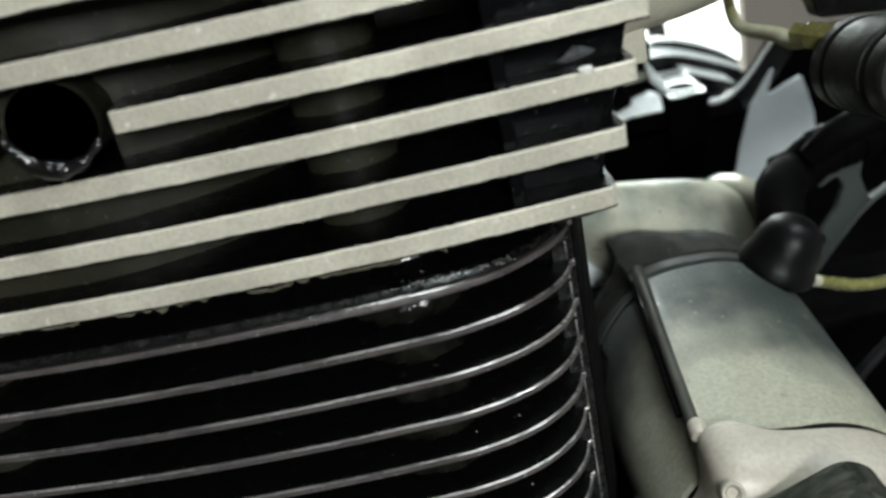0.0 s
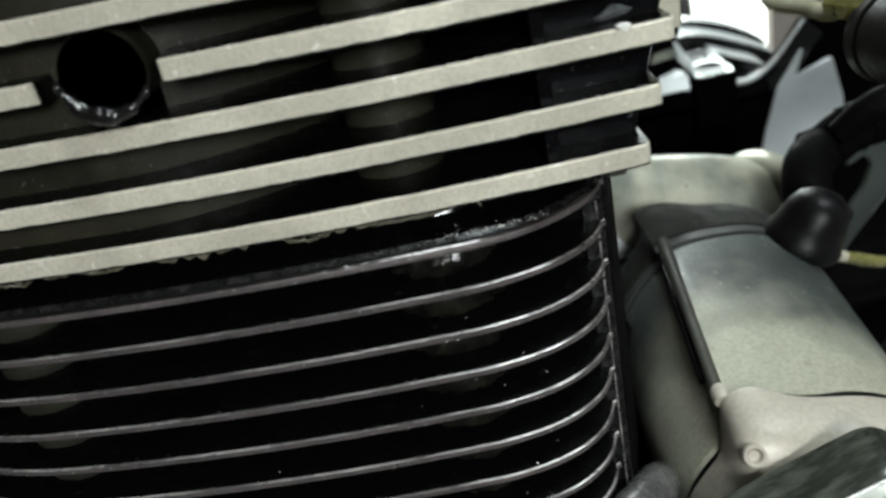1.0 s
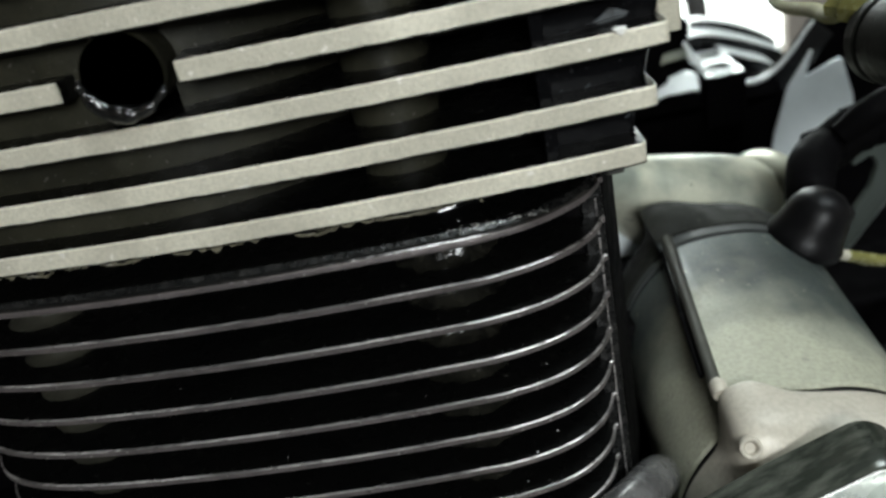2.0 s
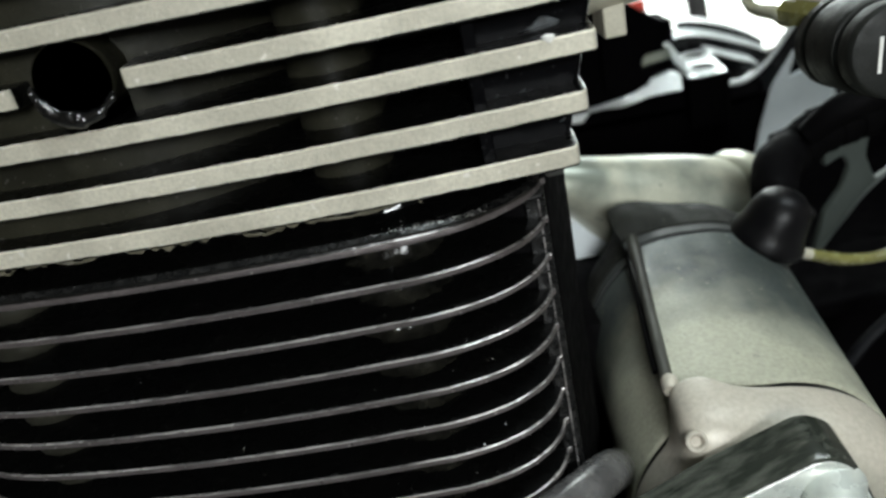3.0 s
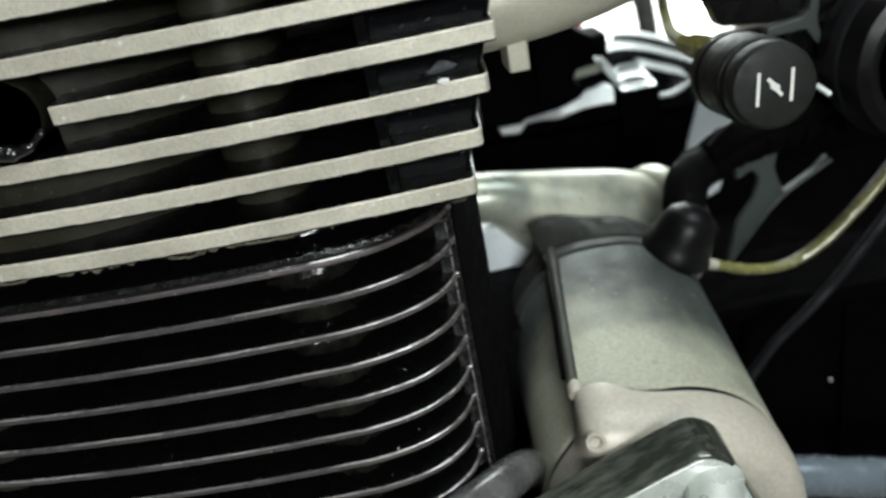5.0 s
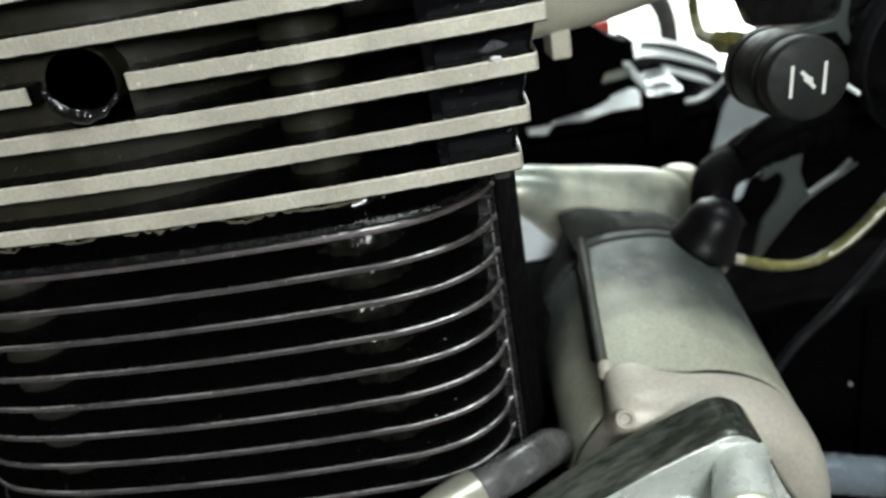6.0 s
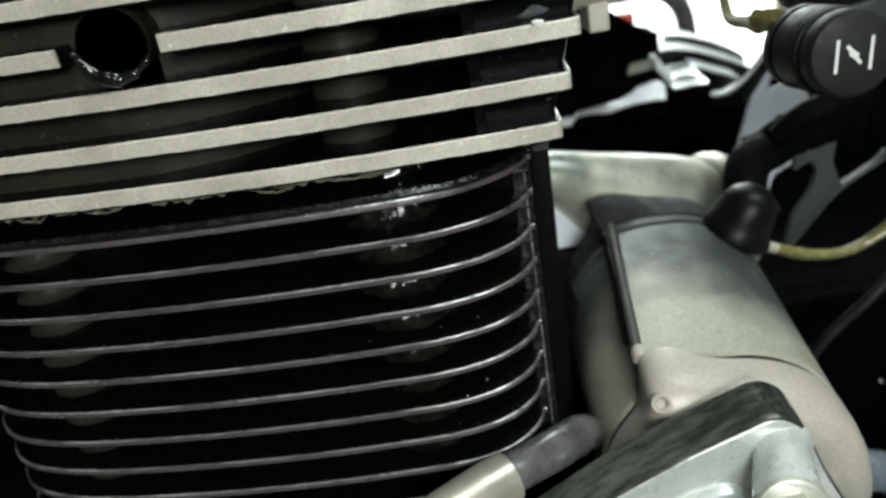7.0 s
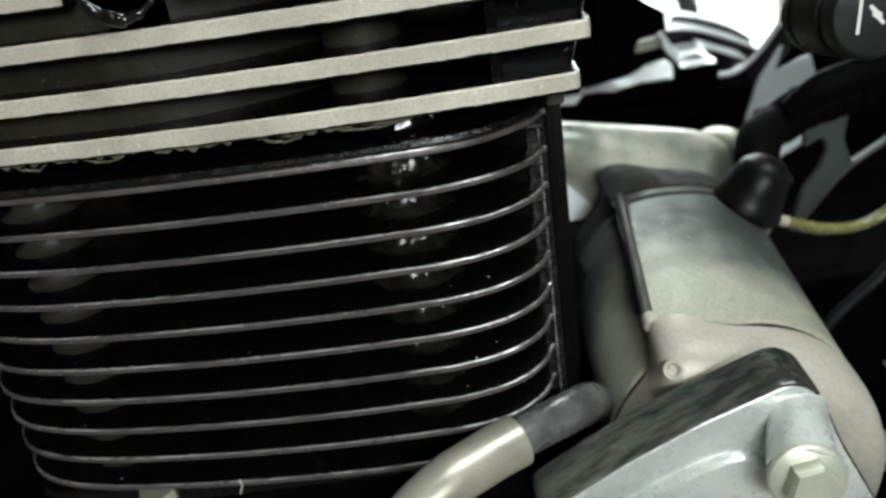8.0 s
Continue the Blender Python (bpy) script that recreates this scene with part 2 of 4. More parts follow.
def smooth_path(pts, steps=8):
    """A Catmull-Rom curve through points."""
    P = [Vector(p) for p in pts]
    P = [2 * P[0] - P[1]] + P + [2 * P[-1] - P[-2]]
    out = []
    for i in range(1, len(P) - 2):
        for s in range(steps):
            t = s / steps
            a, b, c, d = P[i - 1:i + 3]
            out.append(0.5 * (2 * b + (c - a) * t + (2 * a - 5 * b + 4 * c - d) * t * t + (3 * b - a - 3 * c + d) * t ** 3))
    return out + [P[-2]]


def tube(pts, radius, sides=14, steps=8, bm=None, curve=True):
    """A round sweep; radius is a number or one for each given point."""
    bm = bm or bmesh.new()
    n = len(pts)
    rad = list(radius) if isinstance(radius, (list, tuple)) else [radius] * n
    P = smooth_path(pts, steps) if curve else [Vector(p) for p in pts]
    m = len(P)
    R = [v.x for v in smooth_path([(q, 0, 0) for q in rad], steps)] if curve else rad
    rings, ref = [], None
    for i in range(m):
        d = (P[min(i + 1, m - 1)] - P[max(i - 1, 0)]).normalized()
        if ref is None:
            ref = d.orthogonal().normalized()
        ref = (ref - d * ref.dot(d)).normalized()
        side = d.cross(ref)
        rings.append([P[i] + R[i] * (math.cos(a) * ref + math.sin(a) * side) for a in (2 * math.pi * k / sides for k in range(sides))])
    return rings_mesh(bm, rings)


def lathe(profile, origin, axis, sides=32, bm=None, up=None):
    """Turns (radius, height) pairs round an axis."""
    bm = bm or bmesh.new()
    d = Vector(axis).normalized()
    u = (Vector(up) - d * Vector(up).dot(d)).normalized() if up else d.orthogonal().normalized()
    w = d.cross(u)
    o = Vector(origin)
    rings = [[o + d * h + max(r, 1e-5) * (math.cos(a) * u + math.sin(a) * w) for a in (2 * math.pi * k / sides for k in range(sides))] for r, h in profile]
    return rings_mesh(bm, rings)


# ---- the garage ----


def room_box(name, x0, x1, y0, y1, z0, z1, mat, label):
    bm = bmesh.new()
    bmesh.ops.create_cube(bm, size=1)
    for v in bm.verts:
        v.co = Vector(((x0 + x1) / 2 + v.co.x * (x1 - x0), (y0 + y1) / 2 + v.co.y * (y1 - y0), (z0 + z1) / 2 + v.co.z * (z1 - z0)))
    ob = part(name, bm, mat, None, label, engine=False)
    return tagged(ob, label, kind="structure")


room_box("floor", -2.6, 2.6, -2.2, 1.75, -0.1, 0.0, CONCRETE, "grey concrete garage floor")
room_box("ceiling", -2.6, 2.6, -2.2, 1.75, 2.4, 2.5, WHITE, "dull grey garage ceiling")
room_box("wall_west", -2.6, -2.5, -2.1, 1.6, 0.0, 2.4, WALL, "beige plaster garage wall")
room_box("wall_east", 2.5, 2.6, -2.1, 1.6, 0.0, 2.4, WALL, "beige plaster garage wall")
room_box("wall_south", -2.6, 2.6, -2.2, -2.1, 0.0, 2.4, WALL, "beige plaster garage wall")
room_box("wall_north_1", -2.6, 0.1, 1.6, 1.75, 0.0, 2.4, WALL, "beige plaster wall beside the open doorway")
room_box("wall_north_2", 0.727, 2.6, 1.6, 1.625, 0.0, 2.4, WALL, "beige plaster wall beside the open doorway")
room_box("wall_north_3", 0.1, 0.727, 1.6, 1.75, 2.05, 2.4, WALL, "beige plaster lintel over the doorway")
room_box("ground", -6, 6, 1.75, 9, -0.12, -0.02, CONCRETE, "pale concrete yard outside the doorway")
room_box("backdrop", -3, 5, 2.3, 2.35, -0.02, 4.0, DAY, "bright overexposed daylight outside the doorway")
# unseen lamp, added to carry the front light
lamp = tagged(new("added_work_light"), "unseen yellow work light on a tripod, added for front light", "work light")
lamp.location = (0.0705, -0.64, 0.0)


def metre_part(name, bm, mat, label=""):
    return part(name, bm, mat, lamp, label, engine=False)


aim = look((0.0705, -0.639, 0.8072), (0.05, 0.17, 0.50))
for name, sx, sy, z0, z1, mat in (("housing", 0.36, 0.22, 0.012, 0.055, YELLOW), ("diffuser", 0.31, 0.17, 0.004, 0.011, LAMP)):
    bm = bmesh.new()
    bmesh.ops.create_cube(bm, size=1)
    for v in bm.verts:
        v.co = aim @ Vector((v.co.x * sx, v.co.y * sy, (z0 + z1) / 2 + v.co.z * (z1 - z0)))
    metre_part(name, bm, mat)
metre_part("pole", tube([(0.071, -0.69, 0.25), (0.071, -0.69, 0.80)], 0.012, 12, curve=False), NEAR_BLACK)
for a in (90, 210, 330):
    metre_part("leg", tube([(0.071, -0.69, 0.45), (0.071 + 0.3 * math.cos(radians(a)), -0.69 + 0.3 * math.sin(radians(a)), 0.012)], 0.010, 10, curve=False), NEAR_BLACK)

# unseen batten, added to carry the light from above
fixture = tagged(new("added_ceiling_light"), "unseen white ceiling batten with a pale glowing tube, added for top light", "ceiling light")
fixture.location = (0.85, -0.15, 2.34)
bm = bmesh.new()
bmesh.ops.create_cube(bm, size=1)
for v in bm.verts:
    v.co = Vector((0.85 + v.co.x * 1.5, -0.15 + v.co.y * 0.16, 2.37 + v.co.z * 0.06))
part("housing", bm, WHITE, fixture, engine=False)
part("tube", tube([(0.15, -0.15, 2.315), (0.85, -0.15, 2.315), (1.55, -0.15, 2.315)], 0.022, 12, 4), LAMP, fixture, "glowing tube", engine=False)

# ---- cylinder head ----
HEAD_Z = [0.0336, 0.0217, 0.0097, -0.0024, -0.0145, -0.0265, -0.0382, -0.0508, -0.0628]


def head_front(x):
    return 0.1494 + 0.85 * x * x


def head_end(z):
    return 0.0412 + 0.28 * (z + 0.0628)


def fin_outline(x0, x1, front, back, corner, n=26):
    pts = [(x0 + (x1 - x0) * i / n, front(x0 + (x1 - x0) * i / n)) for i in range(n + 1)]
    pts += [(x1 + 0.002, back), (x0 - 0.002, back)]
    r = [corner] + [0.0] * (n - 1) + [corner] + [0.0, 0.0]
    out = []
    for i, p in enumerate(pts):
        if r[i] == 0:
            out.append(p)
        else:
            a, b, c = Vector(pts[i - 1]), Vector(p), Vector(pts[(i + 1) % len(pts)])
            for s in range(5):
                w = s / 4
                q0, q1 = b + (a - b).normalized() * min(r[i], (a - b).length * 0.9), b + (c - b).normalized() * min(r[i], (c - b).length * 0.9)
                out.append(tuple((1 - w) ** 2 * q0 + 2 * w * (1 - w) * b + w * w * q1))
    return out


engine = thing("engine", (0.0, 0.33, -0.33), "black enamelled air-cooled motorcycle engine with finned cylinder", "engine")


HT = 0.0021


def head_fin(x0, x1, z, back=0.185):
    o = fin_outline(x0, x1, head_front, back, 0.0048, 120)
    b = 0.0004

    def mat(i, p, q):
        return 1 if i in (1, 2, 3) and min(p[1], q[1]) < head_front(0.5 * (p[0] + q[0])) + 0.0012 else 0

    bm = slab(o, [(0.0, z - HT - 0.0009), (0.0, z - HT - 0.0005), (0.0, z), (0.0, z + HT - 0.0005 - b), (b, z + HT - 0.0005)], mat=mat)
    for v in bm.verts:
        if v.co.y < head_front(v.co.x) + 0.002:
            wear = noise.noise(Vector((v.co.x * 240, z * 900, 0.3))) + 0.6 * noise.noise(Vector((v.co.x * 900, z * 900, 0.8)))
            v.co.z += 0.00016 * wear if v.co.z < z - 0.001 else 0.00006 * wear if v.co.z > z + 0.001 else 0
    part("fin", bm, [BLACK, FACE], head, "machined bare fin face")


def head_core(x):
    y = min(0.188, head_front(x) + 0.0092 + 7.0 * max(0.0, x + 0.078) ** 2)
    for cx, cy, r in ((-0.0115, 0.1730, 0.0108),):
        if abs(x - cx) < r:
            y = min(y, cy - math.sqrt(r * r - (x - cx) ** 2))
    return y


xs = [-0.144 + i * (0.178 / 110) for i in range(111)]


def head_band(slot):
    return [(x, 0.24 if slot and abs(x + 0.0636) < 0.0068 else head_core(x)) for x in xs] + [(0.034, 0.27), (-0.144, 0.27)]


head = part("cylinder_head", slab(head_band(False), [(0, -0.0655), (0, -0.0375)]), DUSTY, engine, smooth=50)
part("plug_band", slab(head_band(True), [(0, -0.0375), (0, -0.0162)]), DUSTY, head, smooth=50)
part("upper_casting", slab(head_band(False), [(0, -0.0162), (0, 0.04)]), DUSTY, head, smooth=50)
for z in HEAD_Z:
    if abs(z + 0.0265) < 1e-4:
        head_fin(-0.145, -0.0775, z)
        head_fin(-0.0525, head_end(z), z)
    else:
        head_fin(-0.145, head_end(z), z)
end = [(0.0205, -0.0655), (head_end(-0.0655) - 0.0005, -0.0655), (head_end(0.04) - 0.0005, 0.04), (0.0205, 0.04)]
part("end_wall", slab(end, [(0.0016, 0.1600), (0.0006, 0.1606), (0, 0.1620), (0, 0.19)], "y"), GLINT, head)
# the tubular boss of the plug well
WELL = (-0.0636, 0.1545, -0.0258)
part("plug_well", lathe([(0.0077, 0.08), (0.0077, 0.004), (0.0079, 0.0006), (0.0084, 0.0)], WELL, (0, 1, 0), 40), NEAR_BLACK, head, "round plug hole lined near-black for its inner shade")
part("well_collar", lathe([(0.0084, 0.0), (0.0087, 0.0004), (0.0089, 0.002), (0.0092, 0.03), (0.0092, 0.08)], WELL, (0, 1, 0), 40), DUSTY, head, "dusty black tubular boss")
lip = [(-0.0636 + 0.0085 * math.cos(radians(a)), 0.1534, -0.0258 + 0.0082 * math.sin(radians(a))) for a in range(176, 346, 10)]
bm = tube(lip, [0.0004] + [0.0010] * 2 + [0.0017] * 4 + [0.0019] * 3 + [0.0015] * 3 + [0.0009] * 3 + [0.0004], 16, 5)
for v in bm.verts:
    v.co += 0.0008 * noise.noise_vector(v.co * 210) + 0.0002 * noise.noise_vector(v.co * 700)
# near-black disc stands in for the dark inside of the hole
part("well_shade_disc", lathe([(0.0001, 0.0), (0.0076, 0.0), (0.0076, 0.003), (0.0001, 0.003)], (-0.0636, 0.170, -0.0258), (0, 1, 0), 32), TAPE_SHADE, head)
part("lip", bm, TAR, head, "wet glossy black lip", smooth=60)
# the rib beside the end of the fins and the bracket lug under the last fin
part("rib", box(0.0195, 0.0225, 0.1535, 0.17, -0.062, 0.03, 0.0006), GLINT, head, smooth=12)
# reflected glints on the end wall, painted as thin grey patches
for pts in ([(0.0320, -0.0361), (0.0352, -0.0350), (0.0375, -0.0332), (0.0396, -0.0337), (0.0421, -0.0350), (0.0408, -0.0357), (0.0362, -0.0363)], [(0.0292, -0.0243), (0.0303, -0.0233), (0.0311, -0.0232), (0.0306, -0.0241)], [(0.0356, -0.0236), (0.0372, -0.0229), (0.0374, -0.0234), (0.0362, -0.0239)], [(0.0273, -0.0366), (0.0285, -0.0361), (0.0290, -0.0363), (0.0280, -0.0369)], [(0.0243, -0.0493), (0.0254, -0.0486), (0.0261, -0.0486), (0.0252, -0.0493)], [(0.0304, -0.0491), (0.0316, -0.0485), (0.0322, -0.0486), (0.0312, -0.0492)], [(0.0385, -0.0577), (0.0396, -0.0569), (0.0404, -0.0570), (0.0396, -0.0578)]):
    part("glint_patch", slab(rounded(pts, 0.0003, 3), [(0.0002, 0.1596), (0, 0.1598), (0, 0.1602)], "y"), GLINT_PATCH, head, "grey patch painted for a reflected glint")
part("paint_chip", slab(rounded([(0.0357, -0.0361), (0.0371, -0.0357), (0.0389, -0.0360), (0.0383, -0.0370), (0.0374, -0.0376), (0.0366, -0.0370)], 0.0004, 3), [(0.0003, 0.1500), (0, 0.1503), (0, 0.1520)], "y"), LINT, head, "white paint chip")
gasket = [(x, -0.0648) for x in np.linspace(-0.13, 0.004, 220)]
gasket += [(x, -0.0660 - 0.0026 * max(0.0, 0.7 * noise.noise(Vector((x * 110, 0.7, 0.2))) + 0.5 * noise.noise(Vector((x * 520, 0.1, 0.4))) + 0.15)) for x in np.linspace(0.004, -0.13, 220)]
bm = slab(gasket, [(0, 0.0), (0, 0.02)], "y")
for v in bm.verts:
    v.co.y += head_front(v.co.x) + 0.0016 + 0.0008 * noise.noise(v.co * 400)
part("gasket", bm, GUM, head, "ragged olive-brown gasket sealant")
def bead(x0, x1, drop, seed):
    pts = []
    for i in range(15):
        w = i / 14
        x = x0 + (x1 - x0) * w + 0.0007 * noise.noise(Vector((seed, 9 * w, 0)))
        z = -0.0657 - drop * math.sin(math.pi * w) ** 0.8 - 0.0006 * noise.noise(Vector((seed + 4, 11 * w, 0)))
        pts.append((x, head_front(x) + 0.0028 + 0.003 * math.sin(math.pi * w), z))
    return tube(pts, [0.0002] + [0.00042 + 0.0002 * noise.noise(Vector((seed, 2.3 * i, 1))) for i in range(13)] + [0.0002], 10, 3)


for x0, x1, drop, seed in ((-0.024, 0.001, 0.0030, 1), (-0.019, -0.004, 0.0016, 2), (-0.041, -0.027, 0.0034, 3), (-0.036, -0.029, 0.0022, 4), (-0.062, -0.048, 0.0020, 5), (-0.088, -0.074, 0.0030, 6), (-0.107, -0.096, 0.0034, 7), (-0.122, -0.112, 0.0026, 8)):
    part("sealant_bead", bead(x0, x1, drop, seed), GUM, head, "curled olive-brown sealant bead", smooth=60)
# added dark block, keeps the backdrop's reflection off the top fin
part("reflection_block", box(-0.140, 0.0400, 0.1840, 0.255, -0.0746, -0.0650, 0.0006), NEAR_BLACK, head, smooth=12)
bm = lathe([(0.0118, -0.0742), (0.0108, -0.0730), (0.0098, -0.0712), (0.0094, -0.0680), (0.0094, -0.0652)], (-0.0045, 0.1725, 0), (0, 0, 1), 64)
for v in bm.verts:
    v.co += 0.0011 * noise.noise_vector(v.co * 300)
part("stud_boss", bm, TAR, head, "wet black stud boss", smooth=60)
part("lug", box(0.0340, 0.0390, 0.164, 0.178, -0.0725, -0.0640, 0.0012), BROWN, head, "small bare metal lug", smooth=12)

# ---- cylinder barrel ----
def barrel_outline(grow=0.0, right=0.0):
    front = [(-0.1480 - grow, 0.24), (-0.1485 - grow, 0.196), (-0.1465 - grow, 0.1848), (-0.1420 - grow * 0.8, 0.1755 - grow * 0.6), (-0.1355, 0.1688 - grow), (-0.1254, 0.1633 - grow), (-0.1125, 0.1592 - grow)]
    front += [(x, 0.1480 + 0.95 * (x + 0.008) ** 2 + 0.0006 - grow) for x in [-0.10 + 0.1 * i / 14 for i in range(15)]]
    front += [(0.0085, 0.1500 - grow), (0.0145, 0.1518 - grow), (0.0195 + right * 0.3, 0.1544), (0.0245 + right * 0.6, 0.1585), (0.0280 + right * 0.8, 0.1632), (0.0303 + right, 0.169), (0.0315 + right, 0.176), (0.0315 + right, 0.24)]
    return [(v.x, v.y) for v in smooth_path([(a, b, 0) for a, b in front], 3)]


C_Z = [-0.0744 - 0.01063 * i for i in range(10)]
barrel = part("cylinder_barrel", lathe([(0.056, -0.19), (0.056, -0.0665)], (-0.055, 0.25, 0), (0, 0, 1), 48), BLACK, engine)
for i, z in enumerate(C_Z):
    th = 0.0010 if i == 0 else 0.00078
    o = ccw(barrel_outline(0.0006 if i == 0 else 0.0, 0.0030 - 0.00045 * i))
    top = [(0.0, z + 0.0003), (0.0005, z + 0.0012), (0.0018, z + 0.0021), (0.012, z + 0.0023)] if i == 0 else [(0.0, z + th * 0.15), (0.00022, z + th * 0.45), (0.00055, z + th * 0.6), (0.012, z + th * 0.6 + 0.0003)]
    bm = slab(o, [(0.012, z - 0.0017), (0.0004, z - 0.0014), (0.0, z - 0.0011)] + top,
              mat=lambda k, p, q: ((2 if k == 2 else 3 if k == 3 else 4 if k == 4 else 2) if i == 0 else 1 if k > 2 else 2) if k in (1, 2, 3, 4) and min(p[1], q[1]) < 0.2 else 0)
    for v in bm.verts:
        if -0.0012 < v.co.z - z < th * 0.9:
            v.co.z += 0.00007 * noise.noise(Vector((v.co.x * 300, z * 700, 0.5)))
    part("fin", bm, [BLACK, EDGE, FLANK, TAR, SCUFF], barrel)
# small ledges where the gaps end at the chain tunnel
for i, z in enumerate(C_Z[:-1]):
    part("ledge", box(0.0275, 0.0330 - 0.0004 * i, 0.1690, 0.176, z - 0.0050, z - 0.0045, 0.0002), SCUFF, barrel, smooth=12)
part("scuffed_edge", box(0.0284, 0.0338, 0.1702, 0.1726, -0.178, -0.0768, 0.0006), SCUFF, barrel, "scuffed edge beside the fin ends", smooth=12)
part("corner_edge", tube([(0.0318, 0.1700, -0.1765), (0.0318, 0.1699, -0.13), (0.0320, 0.1700, -0.0790)], 0.00026, 8), EDGE, barrel, "thin worn corner edge")
# stud columns behind the fins
for cx, cy, r, rough, mat in ((-0.1108, 0.1792, 0.0074, 0.15, OLIVE), (-0.0065, 0.1702, 0.0096, 1.1, WET)):
    for z in C_Z[1:]:
        bm = lathe([(r + 0.0042, z + 0.0007), (r + 0.0032, z + 0.0010), (r + 0.0017, z + 0.0017), (r + 0.0006, z + 0.0030), (r, z + 0.0048), (r, z + 0.0100)], (cx, cy, 0), (0, 0, 1), 96)
        for v in bm.verts:
            away = Vector((v.co.x - cx, v.co.y - cy, 0)).normalized()
            v.co += away * rough * (0.0014 * noise.noise(Vector((v.co.x * 330, v.co.y * 330, v.co.z * 420 + 3 * z))) + 0.0006 * noise.noise(Vector((v.co.x * 1100, v.co.y * 1100, 40 * z))))
        part("stud_column", bm, mat, barrel, smooth=60)
# chain tunnel side wall
o = rounded([(0.0255, 0.172), (0.0345, 0.172), (0.0445, 0.205), (0.047, 0.26), (0.0, 0.26), (0.0, 0.19)], 0.002)
part("chain_tunnel", slab(o, [(0.004, -0.19), (0, -0.182), (0, -0.0745), (0.0005, -0.0735)]), TAPE_SHADE, barrel)
part("base_flange", slab(rounded([(-0.145, 0.172), (0.026, 0.168), (0.04, 0.26), (-0.15, 0.26)], 0.012), [(0.001, -0.1905), (0, -0.189), (0, -0.1815), (0.001, -0.180)]), BLACK, barrel)
dust = bmesh.new()
random.seed(7)
for k in range(14):
    i = random.choice((0, 0, 0, 1, 2, 3, 4, 5, 6, 7, 8, 9))
    x = random.uniform(-0.03, 0.018) if i == 0 or random.random() < 0.5 else random.uniform(-0.12, 0.02)
    y = 0.1485 + 0.95 * (x + 0.008) ** 2 + random.uniform(0.001, 0.009)
    r = random.choice((0.00010, 0.00012, 0.00016, 0.00026))
    bmesh.ops.create_icosphere(dust, subdivisions=1, radius=r, matrix=Matrix.Translation((x, y, C_Z[i] + (0.0023 if i == 0 else 0.0007))))
for k in range(170):
    x = random.gauss(0.006, 0.008)
    if -0.015 < x < 0.0185:
        y = 0.1494 + 0.95 * (x + 0.008) ** 2 + abs(random.gauss(0, 0.0016))
        bmesh.ops.create_icosphere(dust, subdivisions=1, radius=random.choice((0.00004, 0.00005, 0.00007, 0.0001, 0.00014)), matrix=Matrix.Translation((x, y, C_Z[0] + 0.0021)))
for x, y, z, r in ((0.0128, 0.1578, C_Z[4] + 0.0007, 0.00022), (0.0128, 0.1578, C_Z[6] + 0.0007, 0.00022)):
    bmesh.ops.create_icosphere(dust, subdivisions=1, radius=r, matrix=Matrix.Translation((x, y, z)))
tagged(part("grit", dust, LINT, barrel, "pale grit and dust specks on the fins"), kind="stuff")
lint = thing("lint_thread", (-0.068, 0.152, -0.172), "short white lint thread caught on the bottom fin", "thread")
part("strand", tube([(-0.0705, 0.1525, -0.1745), (-0.0695, 0.1515, -0.1720), (-0.0688, 0.151, -0.1705), (-0.0690, 0.1512, -0.168)], 0.00022, 6), LINT, lint)

# ---- crankcase below ----
case = part("crankcase", slab(rounded([(-0.22, 0.1610), (0.15, 0.1610), (0.15, 0.5), (-0.22, 0.5)], 0.01), [(0.004, -0.33), (0, -0.325), (0, -0.252), (0.006, -0.245)]), BLACK, engine)
part("upper_case", slab(rounded([(-0.22, 0.165), (0.03, 0.165), (0.06, 0.30), (-0.22, 0.30)], 0.01), [(0, -0.247), (0, -0.200), (0.006, -0.1906)]), NEAR_BLACK, case)
# black block added to darken the gap between cylinder and starter
part("dark_gap_block", slab(rounded([(0.0, 0.245), (0.062, 0.245), (0.078, 0.275), (0.078, 0.34), (0.0, 0.34)], 0.006), [(0, -0.247), (0, -0.176), (0.004, -0.168)]), TAPE_SHADE, case)
# black plate added where the view left of the barrel is dark
side = thing("dark_side_plate", (-0.25, 0.25, -0.30), "black plate added to darken the view ahead of the cylinder", "mount plate")
part("plate", slab(rounded([(-0.40, -0.32), (-0.17, -0.32), (-0.17, 0.08), (-0.40, 0.08)], 0.02), [(0.002, 0.255), (0, 0.257), (0, 0.275), (0.002, 0.277)], "y"), NEAR_BLACK, side)
part("bolt", lathe([(0.0001, -0.006), (0.006, -0.006), (0.0066, 0.0), (0.0066, 0.012)], (-0.1760, 0.2450, -0.2230), (0, 1, 0), 6), STEEL, side)
stand = thing("centre_stand", (0, 0.33, -0.75), "black tubular centre stand under the engine", "centre stand")
for x in (-0.16, 0.1):
    part("leg", tube([(x, 0.33, -0.32), (x, 0.33, -0.748)], 0.016, 14, curve=False), NEAR_BLACK, stand)
bolt = thing("base_bolt", (-0.103, 0.168, -0.186), "zinc plated hex bolt at the cylinder base", "bolt")
part("bolt_head", lathe([(0.0001, 0.006), (0.0062, 0.006), (0.0068, 0.005), (0.0068, 0.0), (0.0001, 0.0)], (-0.1025, 0.168, -0.1865), (0, 0, 1), 6), STEEL, bolt)

# ---- starter motor ----
starter = thing("starter_motor", (0.09, 0.22, -0.235), "weathered grey-green cast aluminium starter motor", "starter motor")
AX0, AX1 = Vector((0.0895, 0.150, -0.2025)), Vector((0.0985, 0.285, -0.1790))
AXD = (AX1 - AX0).normalized()
RIDGE = 124


